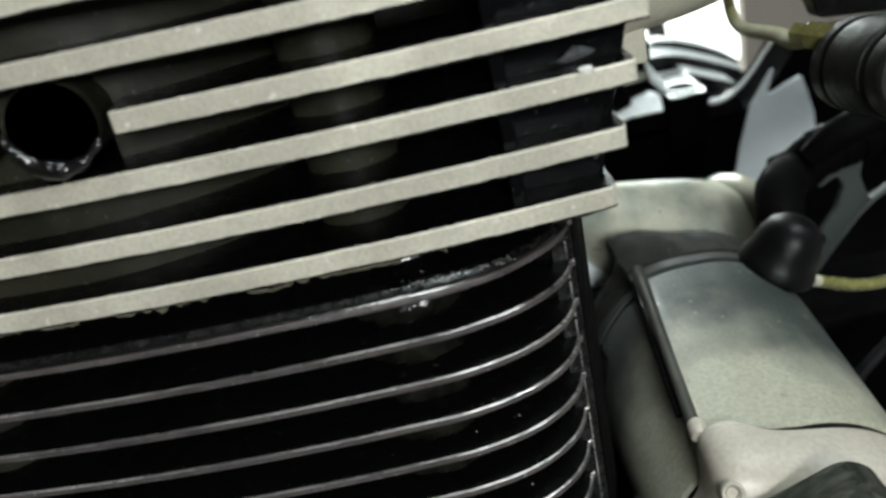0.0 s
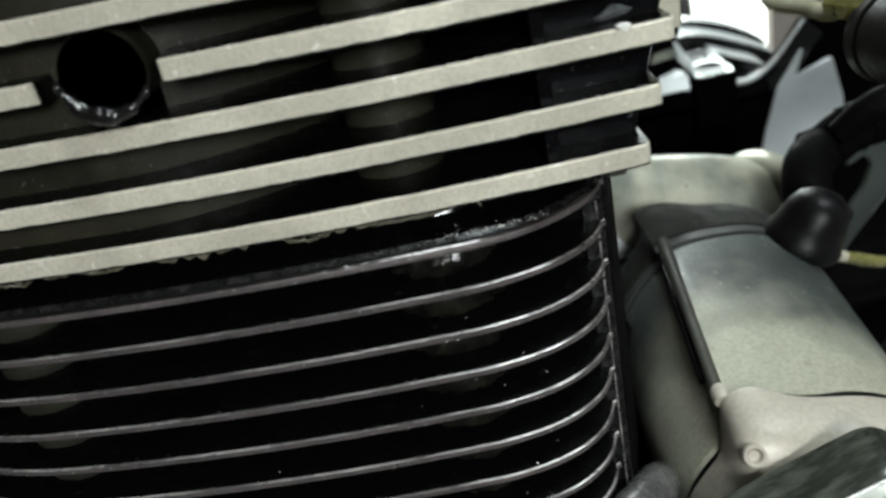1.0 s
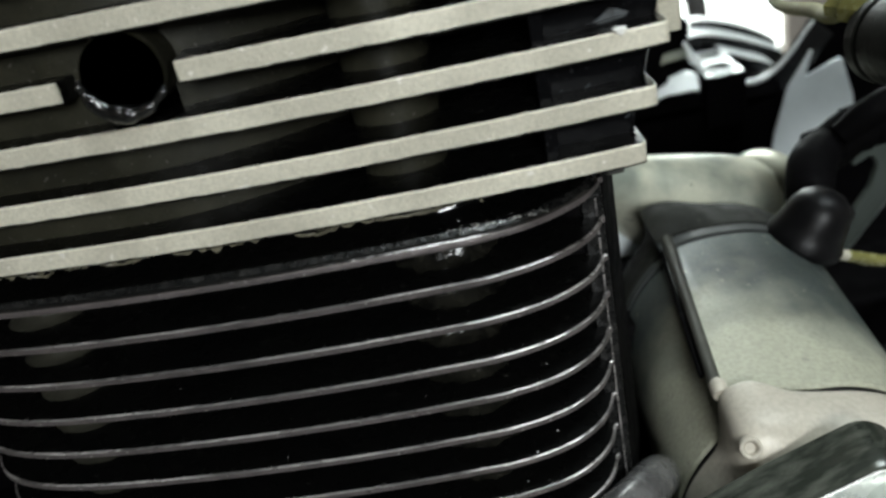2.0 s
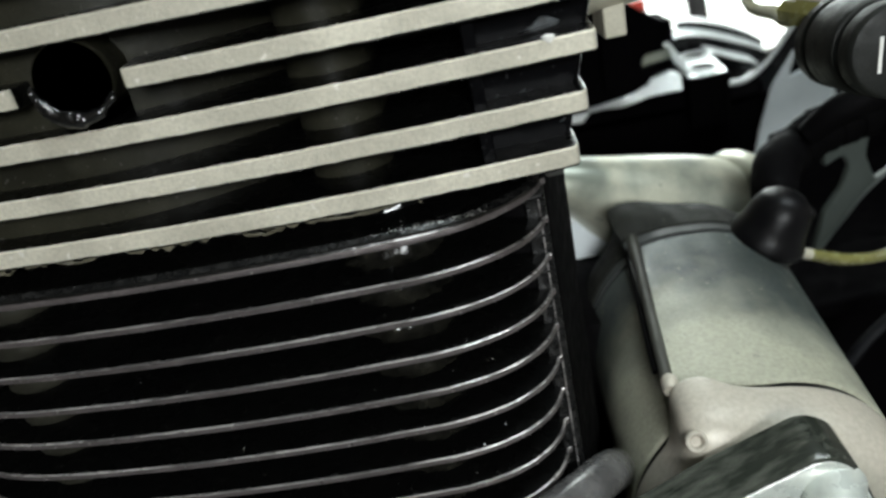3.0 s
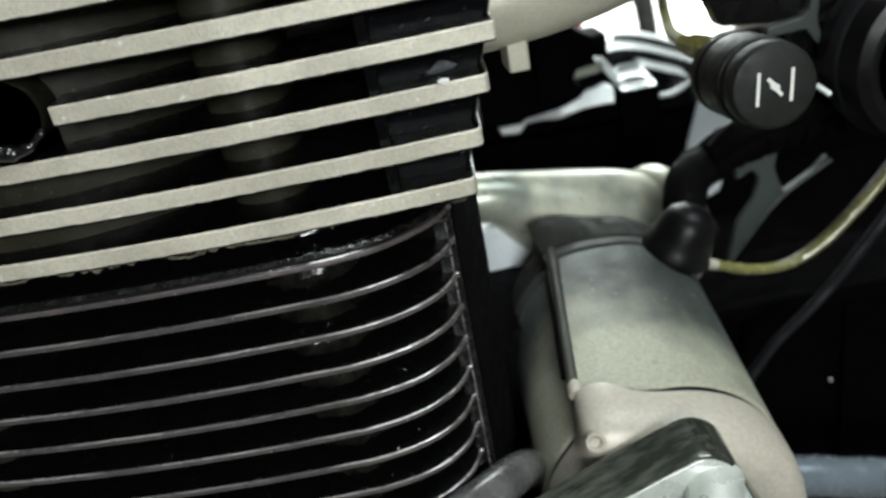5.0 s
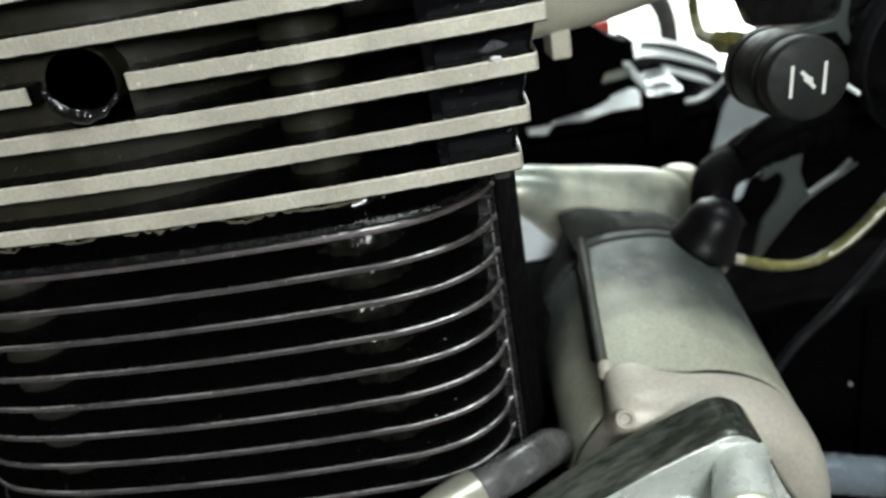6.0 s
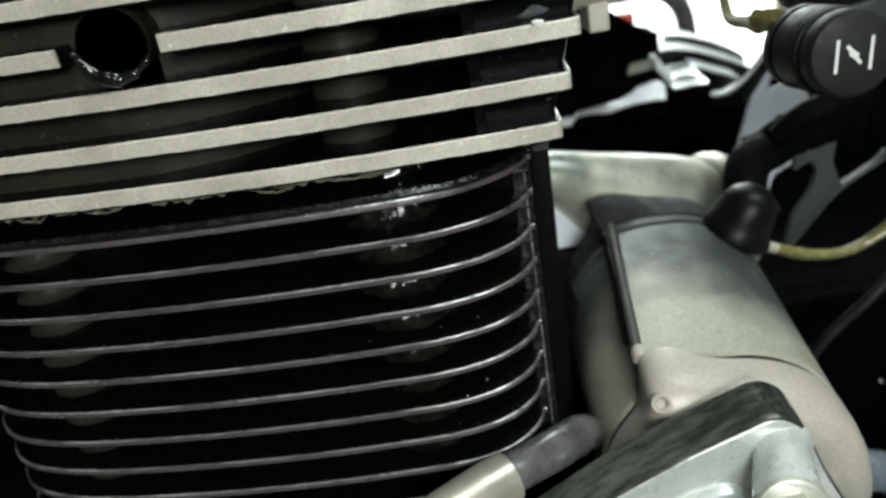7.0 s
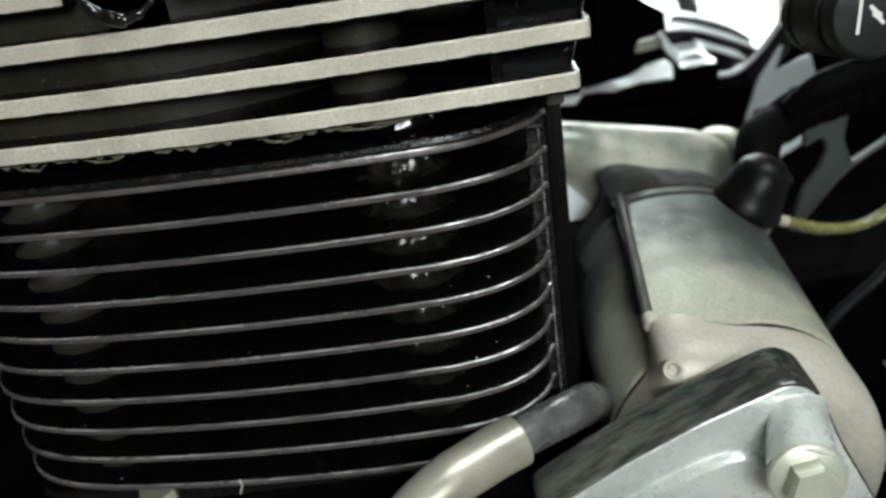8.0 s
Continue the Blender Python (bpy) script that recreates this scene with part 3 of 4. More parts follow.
def starter_ring(y, r, rib=1.0, bump=0.0, reach=0.0, sides=120):
    """A section of the motor: round, with a stepped ridge along its upper flank."""
    c = AX0 + AXD * ((y - AX0.y) / AXD.y)
    u = Vector((1, 0, 0))
    w = Vector((0, 0, 1))
    out = []
    for k in range(sides):
        a = 360 * k / sides
        d = r
        if 88 < a <= RIDGE:
            d = r + rib * 0.0048 * ((a - 88) / (RIDGE - 88)) ** 1.5
        elif RIDGE < a < RIDGE + 8:
            d = r - rib * 0.0006
        d += bump * math.exp(-((a - 120) / (19 if a < 120 else 9)) ** 2)
        d += 0.0026 * math.exp(-((a - 188) / 38) ** 2)
        ear = math.exp(-((a - 119) / 13) ** 4)
        out.append(c + AXD * reach * ear + d * (math.cos(radians(a)) * u + math.sin(radians(a)) * w))
    return out


def starter_body(rows):
    return rings_mesh(bmesh.new(), [starter_ring(*row) for row in rows])


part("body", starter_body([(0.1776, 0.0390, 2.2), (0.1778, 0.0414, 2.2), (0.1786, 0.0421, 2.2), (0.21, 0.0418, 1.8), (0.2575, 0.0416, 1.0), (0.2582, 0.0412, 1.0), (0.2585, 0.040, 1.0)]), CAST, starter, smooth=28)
part("joint", starter_body([(0.1725, 0.0411, 1.9), (0.1780, 0.0411, 1.9), (0.1782, 0.036, 0.8), (0.2580, 0.036, 0.8), (0.2582, 0.0408, 0.8), (0.262, 0.0408, 0.8)]), RUBBER, starter, "dark joint line")
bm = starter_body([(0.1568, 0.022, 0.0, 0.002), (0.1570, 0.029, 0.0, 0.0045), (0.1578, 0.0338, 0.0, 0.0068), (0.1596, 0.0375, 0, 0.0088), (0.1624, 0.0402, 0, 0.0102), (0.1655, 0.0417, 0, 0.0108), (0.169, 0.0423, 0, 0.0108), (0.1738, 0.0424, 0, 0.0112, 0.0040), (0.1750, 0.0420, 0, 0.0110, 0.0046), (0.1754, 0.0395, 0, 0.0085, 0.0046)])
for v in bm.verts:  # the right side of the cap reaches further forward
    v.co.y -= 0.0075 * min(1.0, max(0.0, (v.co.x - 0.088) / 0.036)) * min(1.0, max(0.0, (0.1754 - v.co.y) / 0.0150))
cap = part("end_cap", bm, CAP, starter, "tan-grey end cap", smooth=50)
part("rear_collar", starter_body([(0.2598, 0.040, 1), (0.2600, 0.0417, 1.1), (0.2640, 0.0416, 1.1), (0.2648, 0.0408, 1.0)]), COLLAR, starter, "dull grey rear collar", smooth=28)
part("rear_bracket", starter_body([(0.2645, 0.040, 1), (0.2648, 0.0420, 1.15), (0.268, 0.0418, 1.2, 0.0036), (0.274, 0.0412, 1.1, 0.0064), (0.280, 0.0404, 0.9, 0.0082), (0.2835, 0.0387, 0.8, 0.0080), (0.2850, 0.034, 0.7, 0.006)]), BRACKET, starter, "dark grey rear bracket", smooth=28)
part("screw", lathe([(0.0014, 0.0016), (0.0017, 0.0006), (0.0022, 0.0000), (0.0027, -0.0001), (0.0031, 0.0003), (0.0033, 0.0022)], (0.0645, 0.1597, -0.1575), (0.15, 0.85, -0.5), 28), CAP, cap, "recessed screw")
part("through_bolt", tube([(0.0762, 0.270, -0.1428), (0.0698, 0.225, -0.1480), (0.0638, 0.183, -0.1536)], [0.0026, 0.0021, 0.0021], 14), ROD, starter, "long through bolt")
# dark strip stands in for the shadow left of the bolt
part("bolt_shadow", tube([(0.0730, 0.264, -0.1450), (0.0672, 0.225, -0.1504), (0.0624, 0.192, -0.1548)], [0.0013, 0.0012, 0.0009], 10), TAPE_SHADE, starter, "dark strip painted for the shadow beside the through bolt")
part("bolt_tip", lathe([(0.0001, -0.001), (0.0022, -0.001), (0.0027, 0.0), (0.0027, 0.004), (0.0015, 0.006)], (0.0640, 0.1805, -0.1536), (0.15, 1, 0.1), 16), CAP, starter)

# ---- terminal boot, elbow and wires ----
boot = thing("terminal_boot", (0.128, 0.256, -0.158), "black rubber boot over the starter terminal", "rubber boot")
BA = (0.42, -0.14, 0.89)
part("dome", lathe([(0.0138, -0.001), (0.0145, 0.0), (0.0146, 0.0026), (0.0134, 0.0050), (0.0124, 0.0090), (0.0115, 0.0140), (0.0096, 0.0185), (0.0060, 0.0216), (0.0001, 0.0228)], (0.1254, 0.2590, -0.1522), BA, 36), RUBBER, boot, smooth=40)
part("sleeve", lathe([(0.0044, 0.0), (0.0050, 0.001), (0.0046, 0.006), (0.0034, 0.008)], (0.1325, 0.2615, -0.1590), (0.95, 0.05, -0.28), 18), RUBBER, boot)
part("elbow", tube([(0.1345, 0.272, -0.1450), (0.1395, 0.282, -0.1375), (0.1445, 0.290, -0.1340), (0.1540, 0.300, -0.1340)], [0.0088, 0.0094, 0.0096, 0.0096], 20), TAPE_SHADE, boot)
part("nipple", lathe([(0.0032, 0.0), (0.0030, 0.003), (0.0016, 0.0042), (0.0001, 0.0044)], (0.1390, 0.2560, -0.1425), (0.9, -0.1, 0.2), 16), RUBBER, boot)

wire = thing("battery_wire", (0.17, 0.262, -0.17), "yellow-green sleeved wire from the starter terminal", "wire")
part("strand", tube([(0.136, 0.2615, -0.1600), (0.1480, 0.262, -0.1648), (0.1620, 0.262, -0.1695), (0.1760, 0.262, -0.1700), (0.1900, 0.262, -0.1640), (0.2060, 0.262, -0.1500), (0.235, 0.262, -0.118)], 0.0023, 12), YELLOW, wire)
part("strand", tube([(0.136, 0.265, -0.1612), (0.1480, 0.2655, -0.1668), (0.1620, 0.266, -0.1718), (0.1790, 0.266, -0.1715), (0.1940, 0.266, -0.1632), (0.2100, 0.266, -0.1480), (0.238, 0.266, -0.116)], 0.0021, 12), YELLOW, wire)
# pale colour stands in for the highlight where the wire starts
part("ferrule", tube([(0.1370, 0.2612, -0.1604), (0.1405, 0.2614, -0.1617), (0.1445, 0.2616, -0.1632)], 0.0023, 14), BEIGE, wire, "pale end ferrule with the wire's highlight in its colour")

# ---- side cover and its bolt ----
cover = thing("side_cover", (0.08, 0.16, -0.24), "pale cast aluminium side cover with dark reflections painted on its rim", "engine cover")
outer = [(0.0182, -0.1990), (0.0178, -0.1862), (0.0438, -0.1709), (0.0648, -0.1610), (0.0920, -0.1508), (0.1005, -0.1560), (0.1078, -0.1747), (0.1210, -0.2009), (0.1350, -0.2300), (0.11, -0.27), (0.0182, -0.27)]
rad = [0.004, 0.004, 0.004, 0.004, 0.0085, 0.008, 0.004, 0.004, 0.004, 0.01, 0.01]
o = rounded(outer, rad, 5)


def cover_mat(i, p, q):
    # the front bevel is painted dark for the shadow at the joint
    return 2 if i == 0 else 1 if i < 4 else 0


bm = slab(o, [(0.0012, 0.1572), (0.0, 0.1562), (0.0002, 0.149), (0.0006, 0.1412), (0.0014, 0.1402), (0.0022, 0.1400)], "y", mat=cover_mat)
for v in bm.verts:
    v.co.z += 0.09 * (v.co.y - 0.1562)
part("plate", bm, [COVER, RIM, WORN_LIT], cover, smooth=35)
o = rounded([(0.022, -0.1990), (0.0467, -0.1830), (0.0655, -0.1748), (0.0780, -0.1720), (0.0960, -0.1860), (0.1050, -0.2200), (0.09, -0.26), (0.022, -0.26)], 0.004, 4)
bm = slab(o, [(0, 0.1412), (0, 0.1382), (0.0010, 0.1366), (0.0030, 0.1362)], "y")
for v in bm.verts:
    v.co.z += 0.09 * (v.co.y - 0.1562)
part("panel", bm, COVER, cover, smooth=35)
part("boss", tube([(0.0950, 0.1440, -0.1655), (0.0928, 0.1385, -0.1663), (0.0889, 0.1252, -0.1710)], [0.0086, 0.0082, 0.0096], 36, 6), COVER, cover, smooth=35)
cb = thing("cover_bolt", (0.0914, 0.13, -0.1725), "zinc plated flanged hex bolt in the side cover", "bolt")
part("flange", lathe([(0.0001, 0.0012), (0.0100, 0.0012), (0.0104, 0.0), (0.0100, -0.0010), (0.0078, -0.0020), (0.0001, -0.0020)], (0.0885, 0.1222, -0.1712), (0.13, 1, -0.2), 36), STEEL, cb)
part("hex_head", lathe([(0.0001, 0.001), (0.0071, 0.001), (0.0071, -0.0050), (0.0062, -0.0062), (0.0001, -0.0064)], (0.0884, 0.1207, -0.1709), (0.13, 1, -0.2), 6, up=(0.3, 0, 1)), STEEL, cb, smooth=20)

# ---- oil pipe ----
pipe = thing("oil_pipe", (0.0, 0.14, -0.19), "satin steel oil pipe with a grey rubber hose end", "pipe")
part("metal_pipe", tube([(-0.020, 0.122, -0.215), (-0.0235, 0.122, -0.190), (-0.0200, 0.124, -0.1715), (-0.0085, 0.130, -0.1640), (0.0040, 0.137, -0.1620), (0.0145, 0.1425, -0.1612)], [0.0074, 0.0074, 0.0074, 0.0075, 0.0075, 0.0076], 22), PIPE, pipe)
part("hose_end", tube([(0.0135, 0.142, -0.1612), (0.0210, 0.1475, -0.1622), (0.0300, 0.157, -0.1660), (0.0395, 0.172, -0.1740), (0.0450, 0.186, -0.1850), (0.046, 0.198, -0.197)], [0.0058, 0.0060, 0.0064, 0.0066, 0.0066, 0.0062], 20), HOSE, pipe, "grey rubber hose")

# ---- choke knob ----
knob = thing("choke_control", (0.137, 0.215, -0.085), "black plastic choke knob with a white valve symbol", "choke knob")
KC = (0.1371, 0.194, -0.0678)
KA = (0.07, 1, -0.11)
part("cap", lathe([(0.0001, 0.0), (0.0112, 0.0), (0.0122, 0.0003), (0.0130, 0.0012), (0.0133, 0.0025), (0.0134, 0.0070), (0.0126, 0.0080), (0.0106, 0.0082)], KC, KA, 56), PLASTIC, knob)
part("neck", lathe([(0.0112, 0.006), (0.0112, 0.012)], KC, KA, 32), RUBBER, knob)
part("collar", lathe([(0.0114, 0.0105), (0.0134, 0.0110), (0.0141, 0.0125), (0.0141, 0.0290), (0.0132, 0.0300), (0.0132, 0.0312), (0.0143, 0.0322), (0.0143, 0.0370), (0.0134, 0.0385), (0.008, 0.039)], KC, KA, 48), PLASTIC, knob)


def mark(pts):
    bm = slab([(KC[0] + a, KC[2] + 0.86 * b) for a, b in pts], [(0, KC[1] - 0.00022), (0, KC[1] + 0.0002)], "y")
    for v in bm.verts:
        v.co.y -= KA[0] * (v.co.x - KC[0]) + KA[2] * (v.co.z - KC[2])
    return bm


for sx in (-0.0049, 0.0052):
    part("symbol_bar", mark([(sx - 0.0011, -0.0058), (sx - 0.0001, -0.0058), (sx + 0.0010, 0.0056), (sx + 0.0000, 0.0056)]), PRINT, knob)
part("symbol_valve", mark([(-0.0023, 0.0029), (-0.0012, 0.0010), (-0.0013, -0.0002), (0.0001, -0.0015), (0.0016, -0.0036), (0.0025, -0.0030), (0.0014, -0.0011), (0.0016, 0.0003), (0.0002, 0.0015), (-0.0014, 0.0035)]), PRINT, knob)
nut = part("gland_nut", lathe([(0.0001, -0.002), (0.0042, -0.002), (0.0046, 0.0), (0.0046, 0.008), (0.0036, 0.009), (0.0036, 0.014), (0.0001, 0.0142)], (0.1335, 0.2330, -0.0632), (-0.35, 1, 0.05), 6), YELLOW, knob, "yellow-green gland nut")
cable = thing("choke_cable", (0.128, 0.26, -0.06), "olive-yellow sleeved choke cable", "cable")
part("sheath", tube([(0.1310, 0.243, -0.0640), (0.1380, 0.266, -0.0700), (0.1460, 0.294, -0.0735), (0.1610, 0.350, -0.0830), (0.1715, 0.385, -0.0870), (0.1740, 0.397, -0.0820), (0.1725, 0.396, -0.0700), (0.1715, 0.396, -0.0400)], 0.0029, 14), OLIVEY, cable)

# ---- behind: intake casting, frame parts, ribbed cover ----
hump = thing("intake_casting", (0.1, 0.31, -0.17), "pale cast aluminium intake casting behind the starter", "engine casting")
part("runner", tube([(0.046, 0.3065, -0.1300), (0.0615, 0.3075, -0.1325), (0.083, 0.3165, -0.1480), (0.108, 0.324, -0.1640), (0.1275, 0.326, -0.1730), (0.1330, 0.3265, -0.1745), (0.1360, 0.327, -0.1750)], [0.0118, 0.0125, 0.0212, 0.0292, 0.0306, 0.0275, 0.0262], 40), PALE, hump, smooth=60)
part("flange", tube([(0.1335, 0.326, -0.1750), (0.1350, 0.327, -0.1750), (0.1362, 0.327, -0.1752), (0.1402, 0.328, -0.1760), (0.1418, 0.329, -0.1765)], [0.0262, 0.0315, 0.0345, 0.0345, 0.0320], 36, curve=False), PALE, hump, smooth=60)
part("web", slab(rounded([(0.044, -0.1455), (0.054, -0.1455), (0.080, -0.1560), (0.072, -0.21), (0.048, -0.21)], 0.003), [(0.002, 0.306), (0, 0.308), (0, 0.322), (0.002, 0.324)], "y"), SHEET, hump)

bowl = thing("black_bowl_cover", (0.155, 0.545, -0.256), "black rounded housing with a pale rim", "engine cover")
o = rounded([(0.0678, -0.165), (0.0678, -0.2350), (0.1131, -0.2480), (0.1697, -0.2560), (0.2200, -0.2560), (0.2310, -0.2300), (0.2340, -0.1900), (0.2335, -0.1700), (0.2290, -0.1650), (0.207, -0.1690), (0.1786, -0.1553), (0.1346, -0.1623)], 0.005, 3)
part("shell", slab(o, [(0.010, 0.5087), (0.004, 0.511), (0.0, 0.5205), (0, 0.5747), (0.004, 0.5865)], "y"), NEAR_BLACK, bowl, smooth=60)
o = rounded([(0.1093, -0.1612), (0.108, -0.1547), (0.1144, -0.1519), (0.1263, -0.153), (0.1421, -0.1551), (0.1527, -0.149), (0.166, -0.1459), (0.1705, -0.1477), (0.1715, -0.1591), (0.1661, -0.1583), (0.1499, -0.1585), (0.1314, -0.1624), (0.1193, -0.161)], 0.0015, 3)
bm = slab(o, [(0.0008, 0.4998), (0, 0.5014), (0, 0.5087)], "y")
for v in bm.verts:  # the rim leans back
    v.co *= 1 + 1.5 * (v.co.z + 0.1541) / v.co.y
part("rim", bm, BRIGHT, bowl, "pale metal rim with daylight in its tone")
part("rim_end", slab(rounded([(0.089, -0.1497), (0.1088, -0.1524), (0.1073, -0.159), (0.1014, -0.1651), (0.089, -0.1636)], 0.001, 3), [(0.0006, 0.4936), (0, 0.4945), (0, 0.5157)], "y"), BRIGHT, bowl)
part("back", box(0.1032, 0.1858, 0.5606, 0.5983, -0.1895, -0.1235, 0.002), NEAR_BLACK, bowl, smooth=12)
part("tab", slab(rounded([(0.1468, -0.1337), (0.1681, -0.1318), (0.17, -0.1389), (0.1471, -0.141)], 0.0004, 3), [(0, 0.5157), (0, 0.5417)], "y"), PALE, bowl, "pale metal tab")

ribbed = thing("ribbed_cover", (0.205, 0.54, -0.17), "black ribbed rear cover with daylight painted on its ribs and two hex sockets", "engine cover")
for y, line, deep in ((0.600, [(0.200, -0.136), (0.2078, -0.1361), (0.2198, -0.139), (0.2307, -0.143), (0.2416, -0.1478), (0.2548, -0.1549), (0.2658, -0.1622)], 0.012), (0.578, [(0.1874, -0.1423), (0.1961, -0.1416), (0.2089, -0.1436), (0.2216, -0.1477), (0.2322, -0.152), (0.2471, -0.1587), (0.2611, -0.1661)], 0.020), (0.555, [(0.2089, -0.1527), (0.2161, -0.155), (0.2263, -0.1596), (0.2367, -0.1639), (0.244, -0.1675)], 0.018)):
    q = [(v.x, v.y) for v in smooth_path([(a, b, 0) for a, b in line], 6)]
    part("rib", slab(q + [(q[-1][0] - 0.004, -0.1860), (q[0][0] + 0.002, -0.1860)], [(0.0003, y - 0.0004), (0, y), (0, y + 0.0020)], "y"), GLOSSY, ribbed)
    # daylight on the glossy black rib is painted as a pale strip
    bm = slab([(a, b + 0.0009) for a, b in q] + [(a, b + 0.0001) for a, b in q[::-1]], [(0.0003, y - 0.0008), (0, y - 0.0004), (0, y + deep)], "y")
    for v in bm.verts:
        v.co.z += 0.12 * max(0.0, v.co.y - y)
    part("rib_top", bm, BRIGHT, ribbed, "pale sloping rib top painted for daylight sheen")
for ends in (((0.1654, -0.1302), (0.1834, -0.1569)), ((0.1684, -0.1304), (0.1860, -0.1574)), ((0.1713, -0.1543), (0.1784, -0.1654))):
    part("edge_strip", tube([(a, 0.520, b) for a, b in ends], 0.0015, 10, curve=False), BRIGHT, ribbed, "pale edge strip painted for daylight")
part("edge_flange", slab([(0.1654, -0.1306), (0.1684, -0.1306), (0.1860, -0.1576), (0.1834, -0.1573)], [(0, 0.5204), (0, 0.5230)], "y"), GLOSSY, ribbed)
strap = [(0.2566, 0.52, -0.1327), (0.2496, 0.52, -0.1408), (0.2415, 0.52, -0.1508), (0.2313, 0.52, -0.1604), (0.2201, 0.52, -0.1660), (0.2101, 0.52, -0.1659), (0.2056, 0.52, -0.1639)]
part("strap_edge", tube(strap, [0.0009, 0.0010, 0.0012, 0.0014, 0.0018, 0.0018, 0.0012], 10, 6), BRIGHT, ribbed, "pale strap edge painted for daylight")
o = [(a, c) for a, b, c in strap] + [(a + 0.0130, c - 0.0120) for a, b, c in strap[::-1]]
part("strap", slab(o, [(0.0004, 0.5195), (0, 0.5200), (0, 0.5260)], "y"), GLOSSY, ribbed)
for cx, cy in ((0.1974, 0.552), (0.1908, 0.518)):
    part("socket_rim", lathe([(0.0098, 0.0), (0.0100, 0.0008), (0.0122, 0.0008), (0.0128, 0.0002), (0.0128, -0.0010), (0.0098, -0.0010), (0.0098, 0.0)], (cx, cy, -0.1508), (0, 0, 1), 6, up=(1, 0, 0)), BRIGHT, ribbed, "pale hexagonal socket rim painted for daylight")
    part("socket", lathe([(0.0097, -0.0001), (0.0001, -0.0001)], (cx, cy, -0.1508), (0, 0, 1), 6, up=(1, 0, 0)), NEAR_BLACK, ribbed)
part("neck", slab(rounded([(0.1745, 0.5005), (0.2035, 0.5005), (0.2065, 0.530), (0.2090, 0.556), (0.2040, 0.566), (0.1815, 0.566)], 0.004, 3), [(0, -0.187), (0, -0.164), (0.0, -0.1530)], "z"), NEAR_BLACK, ribbed)
part("deck", slab(rounded([(0.1765, 0.5010), (0.2020, 0.5010), (0.2050, 0.530), (0.2075, 0.555), (0.2030, 0.564), (0.1830, 0.564)], 0.004, 3), [(0.0004, -0.1528), (0, -0.1524), (0, -0.1518), (0.0004, -0.1515)], "z"), SHINE, ribbed, "grey deck painted for reflected daylight round the sockets")

plate = thing("frame_plate", (0.25, 0.53, -0.26), "blue-grey reflective frame plate", "frame plate")
o = rounded([(0.2326, -0.1703), (0.2402, -0.1597), (0.2475, -0.1491), (0.2491, -0.1485), (0.244, -0.1658), (0.2685, -0.1571), (0.2769, -0.1855), (0.2773, -0.2111), (0.2638, -0.2226), (0.2499, -0.2293), (0.2453, -0.243), (0.2264, -0.249), (0.2184, -0.2372), (0.22, -0.218), (0.2237, -0.1997)], 0.0025, 3)
part("sheet", slab(o, [(0.0003, 0.5060), (0, 0.5062), (0, 0.5076), (0.0003, 0.5078)], "y"), SHEET, plate)
part("standoff", box(0.250, 0.258, 0.5075, 0.602, -0.215, -0.205, 0.001), NEAR_BLACK, plate, smooth=12)
gusset = thing("frame_gusset", (0.2, 0.335, -0.21), "dull green-grey gusset plate cut to the lit patch behind the cables", "frame plate")
# outline follows the lit patch the camera sees between the cables
o = rounded([(0.1728, -0.1520), (0.1850, -0.1300), (0.2090, -0.1290), (0.2050, -0.1578), (0.2064, -0.1619), (0.2100, -0.1712), (0.2265, -0.1618), (0.2322, -0.1560), (0.2330, -0.1570), (0.2267, -0.1630), (0.2081, -0.1739), (0.1946, -0.1887), (0.1830, -0.2050), (0.1800, -0.2050), (0.1855, -0.1836), (0.1937, -0.1725), (0.1973, -0.1611), (0.1941, -0.1553), (0.1850, -0.1598), (0.1855, -0.1519), (0.1758, -0.1572)], 0.0022, 4)
part("sheet", slab(o, [(0.0005, 0.3345), (0, 0.335), (0, 0.338), (0.0005, 0.3385)], "y"), DULL, gusset)
part("folded_lip", tube([(0.1830, 0.334, -0.2035), (0.1946, 0.334, -0.1890), (0.2081, 0.334, -0.1742), (0.2267, 0.334, -0.1629), (0.2345, 0.334, -0.1580)], 0.0005, 8), DULL, gusset)

coil = thing("connector_block", (0.115, 0.49, -0.15), "black plastic connector block", "connector")
o = rounded([(0.0769, -0.0841), (0.113, -0.0786), (0.133, -0.0905), (0.1470, -0.1010), (0.1555, -0.1060), (0.1565, -0.1144), (0.1516, -0.116), (0.153, -0.1218), (0.1399, -0.123), (0.1374, -0.13), (0.1425, -0.1339), (0.1418, -0.1408), (0.1302, -0.1455), (0.1029, -0.1488), (0.0769, -0.1472)], 0.0016, 3)
part("block", slab(o, [(0.001, 0.469), (0, 0.470), (0, 0.510), (0.001, 0.511)], "y"), NEAR_BLACK, coil)
part("latch", box(0.1125, 0.1220, 0.4635, 0.471, -0.1388, -0.0896, 0.001), NEAR_BLACK, coil, smooth=12)
part("stay", box(0.0835, 0.1038, 0.480, 0.562, -0.1544, -0.1462, 0.001), NEAR_BLACK, coil, smooth=12)
fuse = thing("red_terminal_cap", (0.170, 0.60, -0.126), "small red plastic terminal cap behind the connector block", "terminal cap")
part("cap", box(0.1640, 0.1765, 0.594, 0.606, -0.1230, -0.1120, 0.0012), RED, fuse, smooth=12)
part("stem", box(0.1665, 0.1740, 0.590, 0.610, -0.1330, -0.1225, 0.001), NEAR_BLACK, fuse, smooth=12)

tubeb = thing("frame_rail", (0.1, 0.21, -0.04), "beige cast metal rail beside the head", "frame rail")
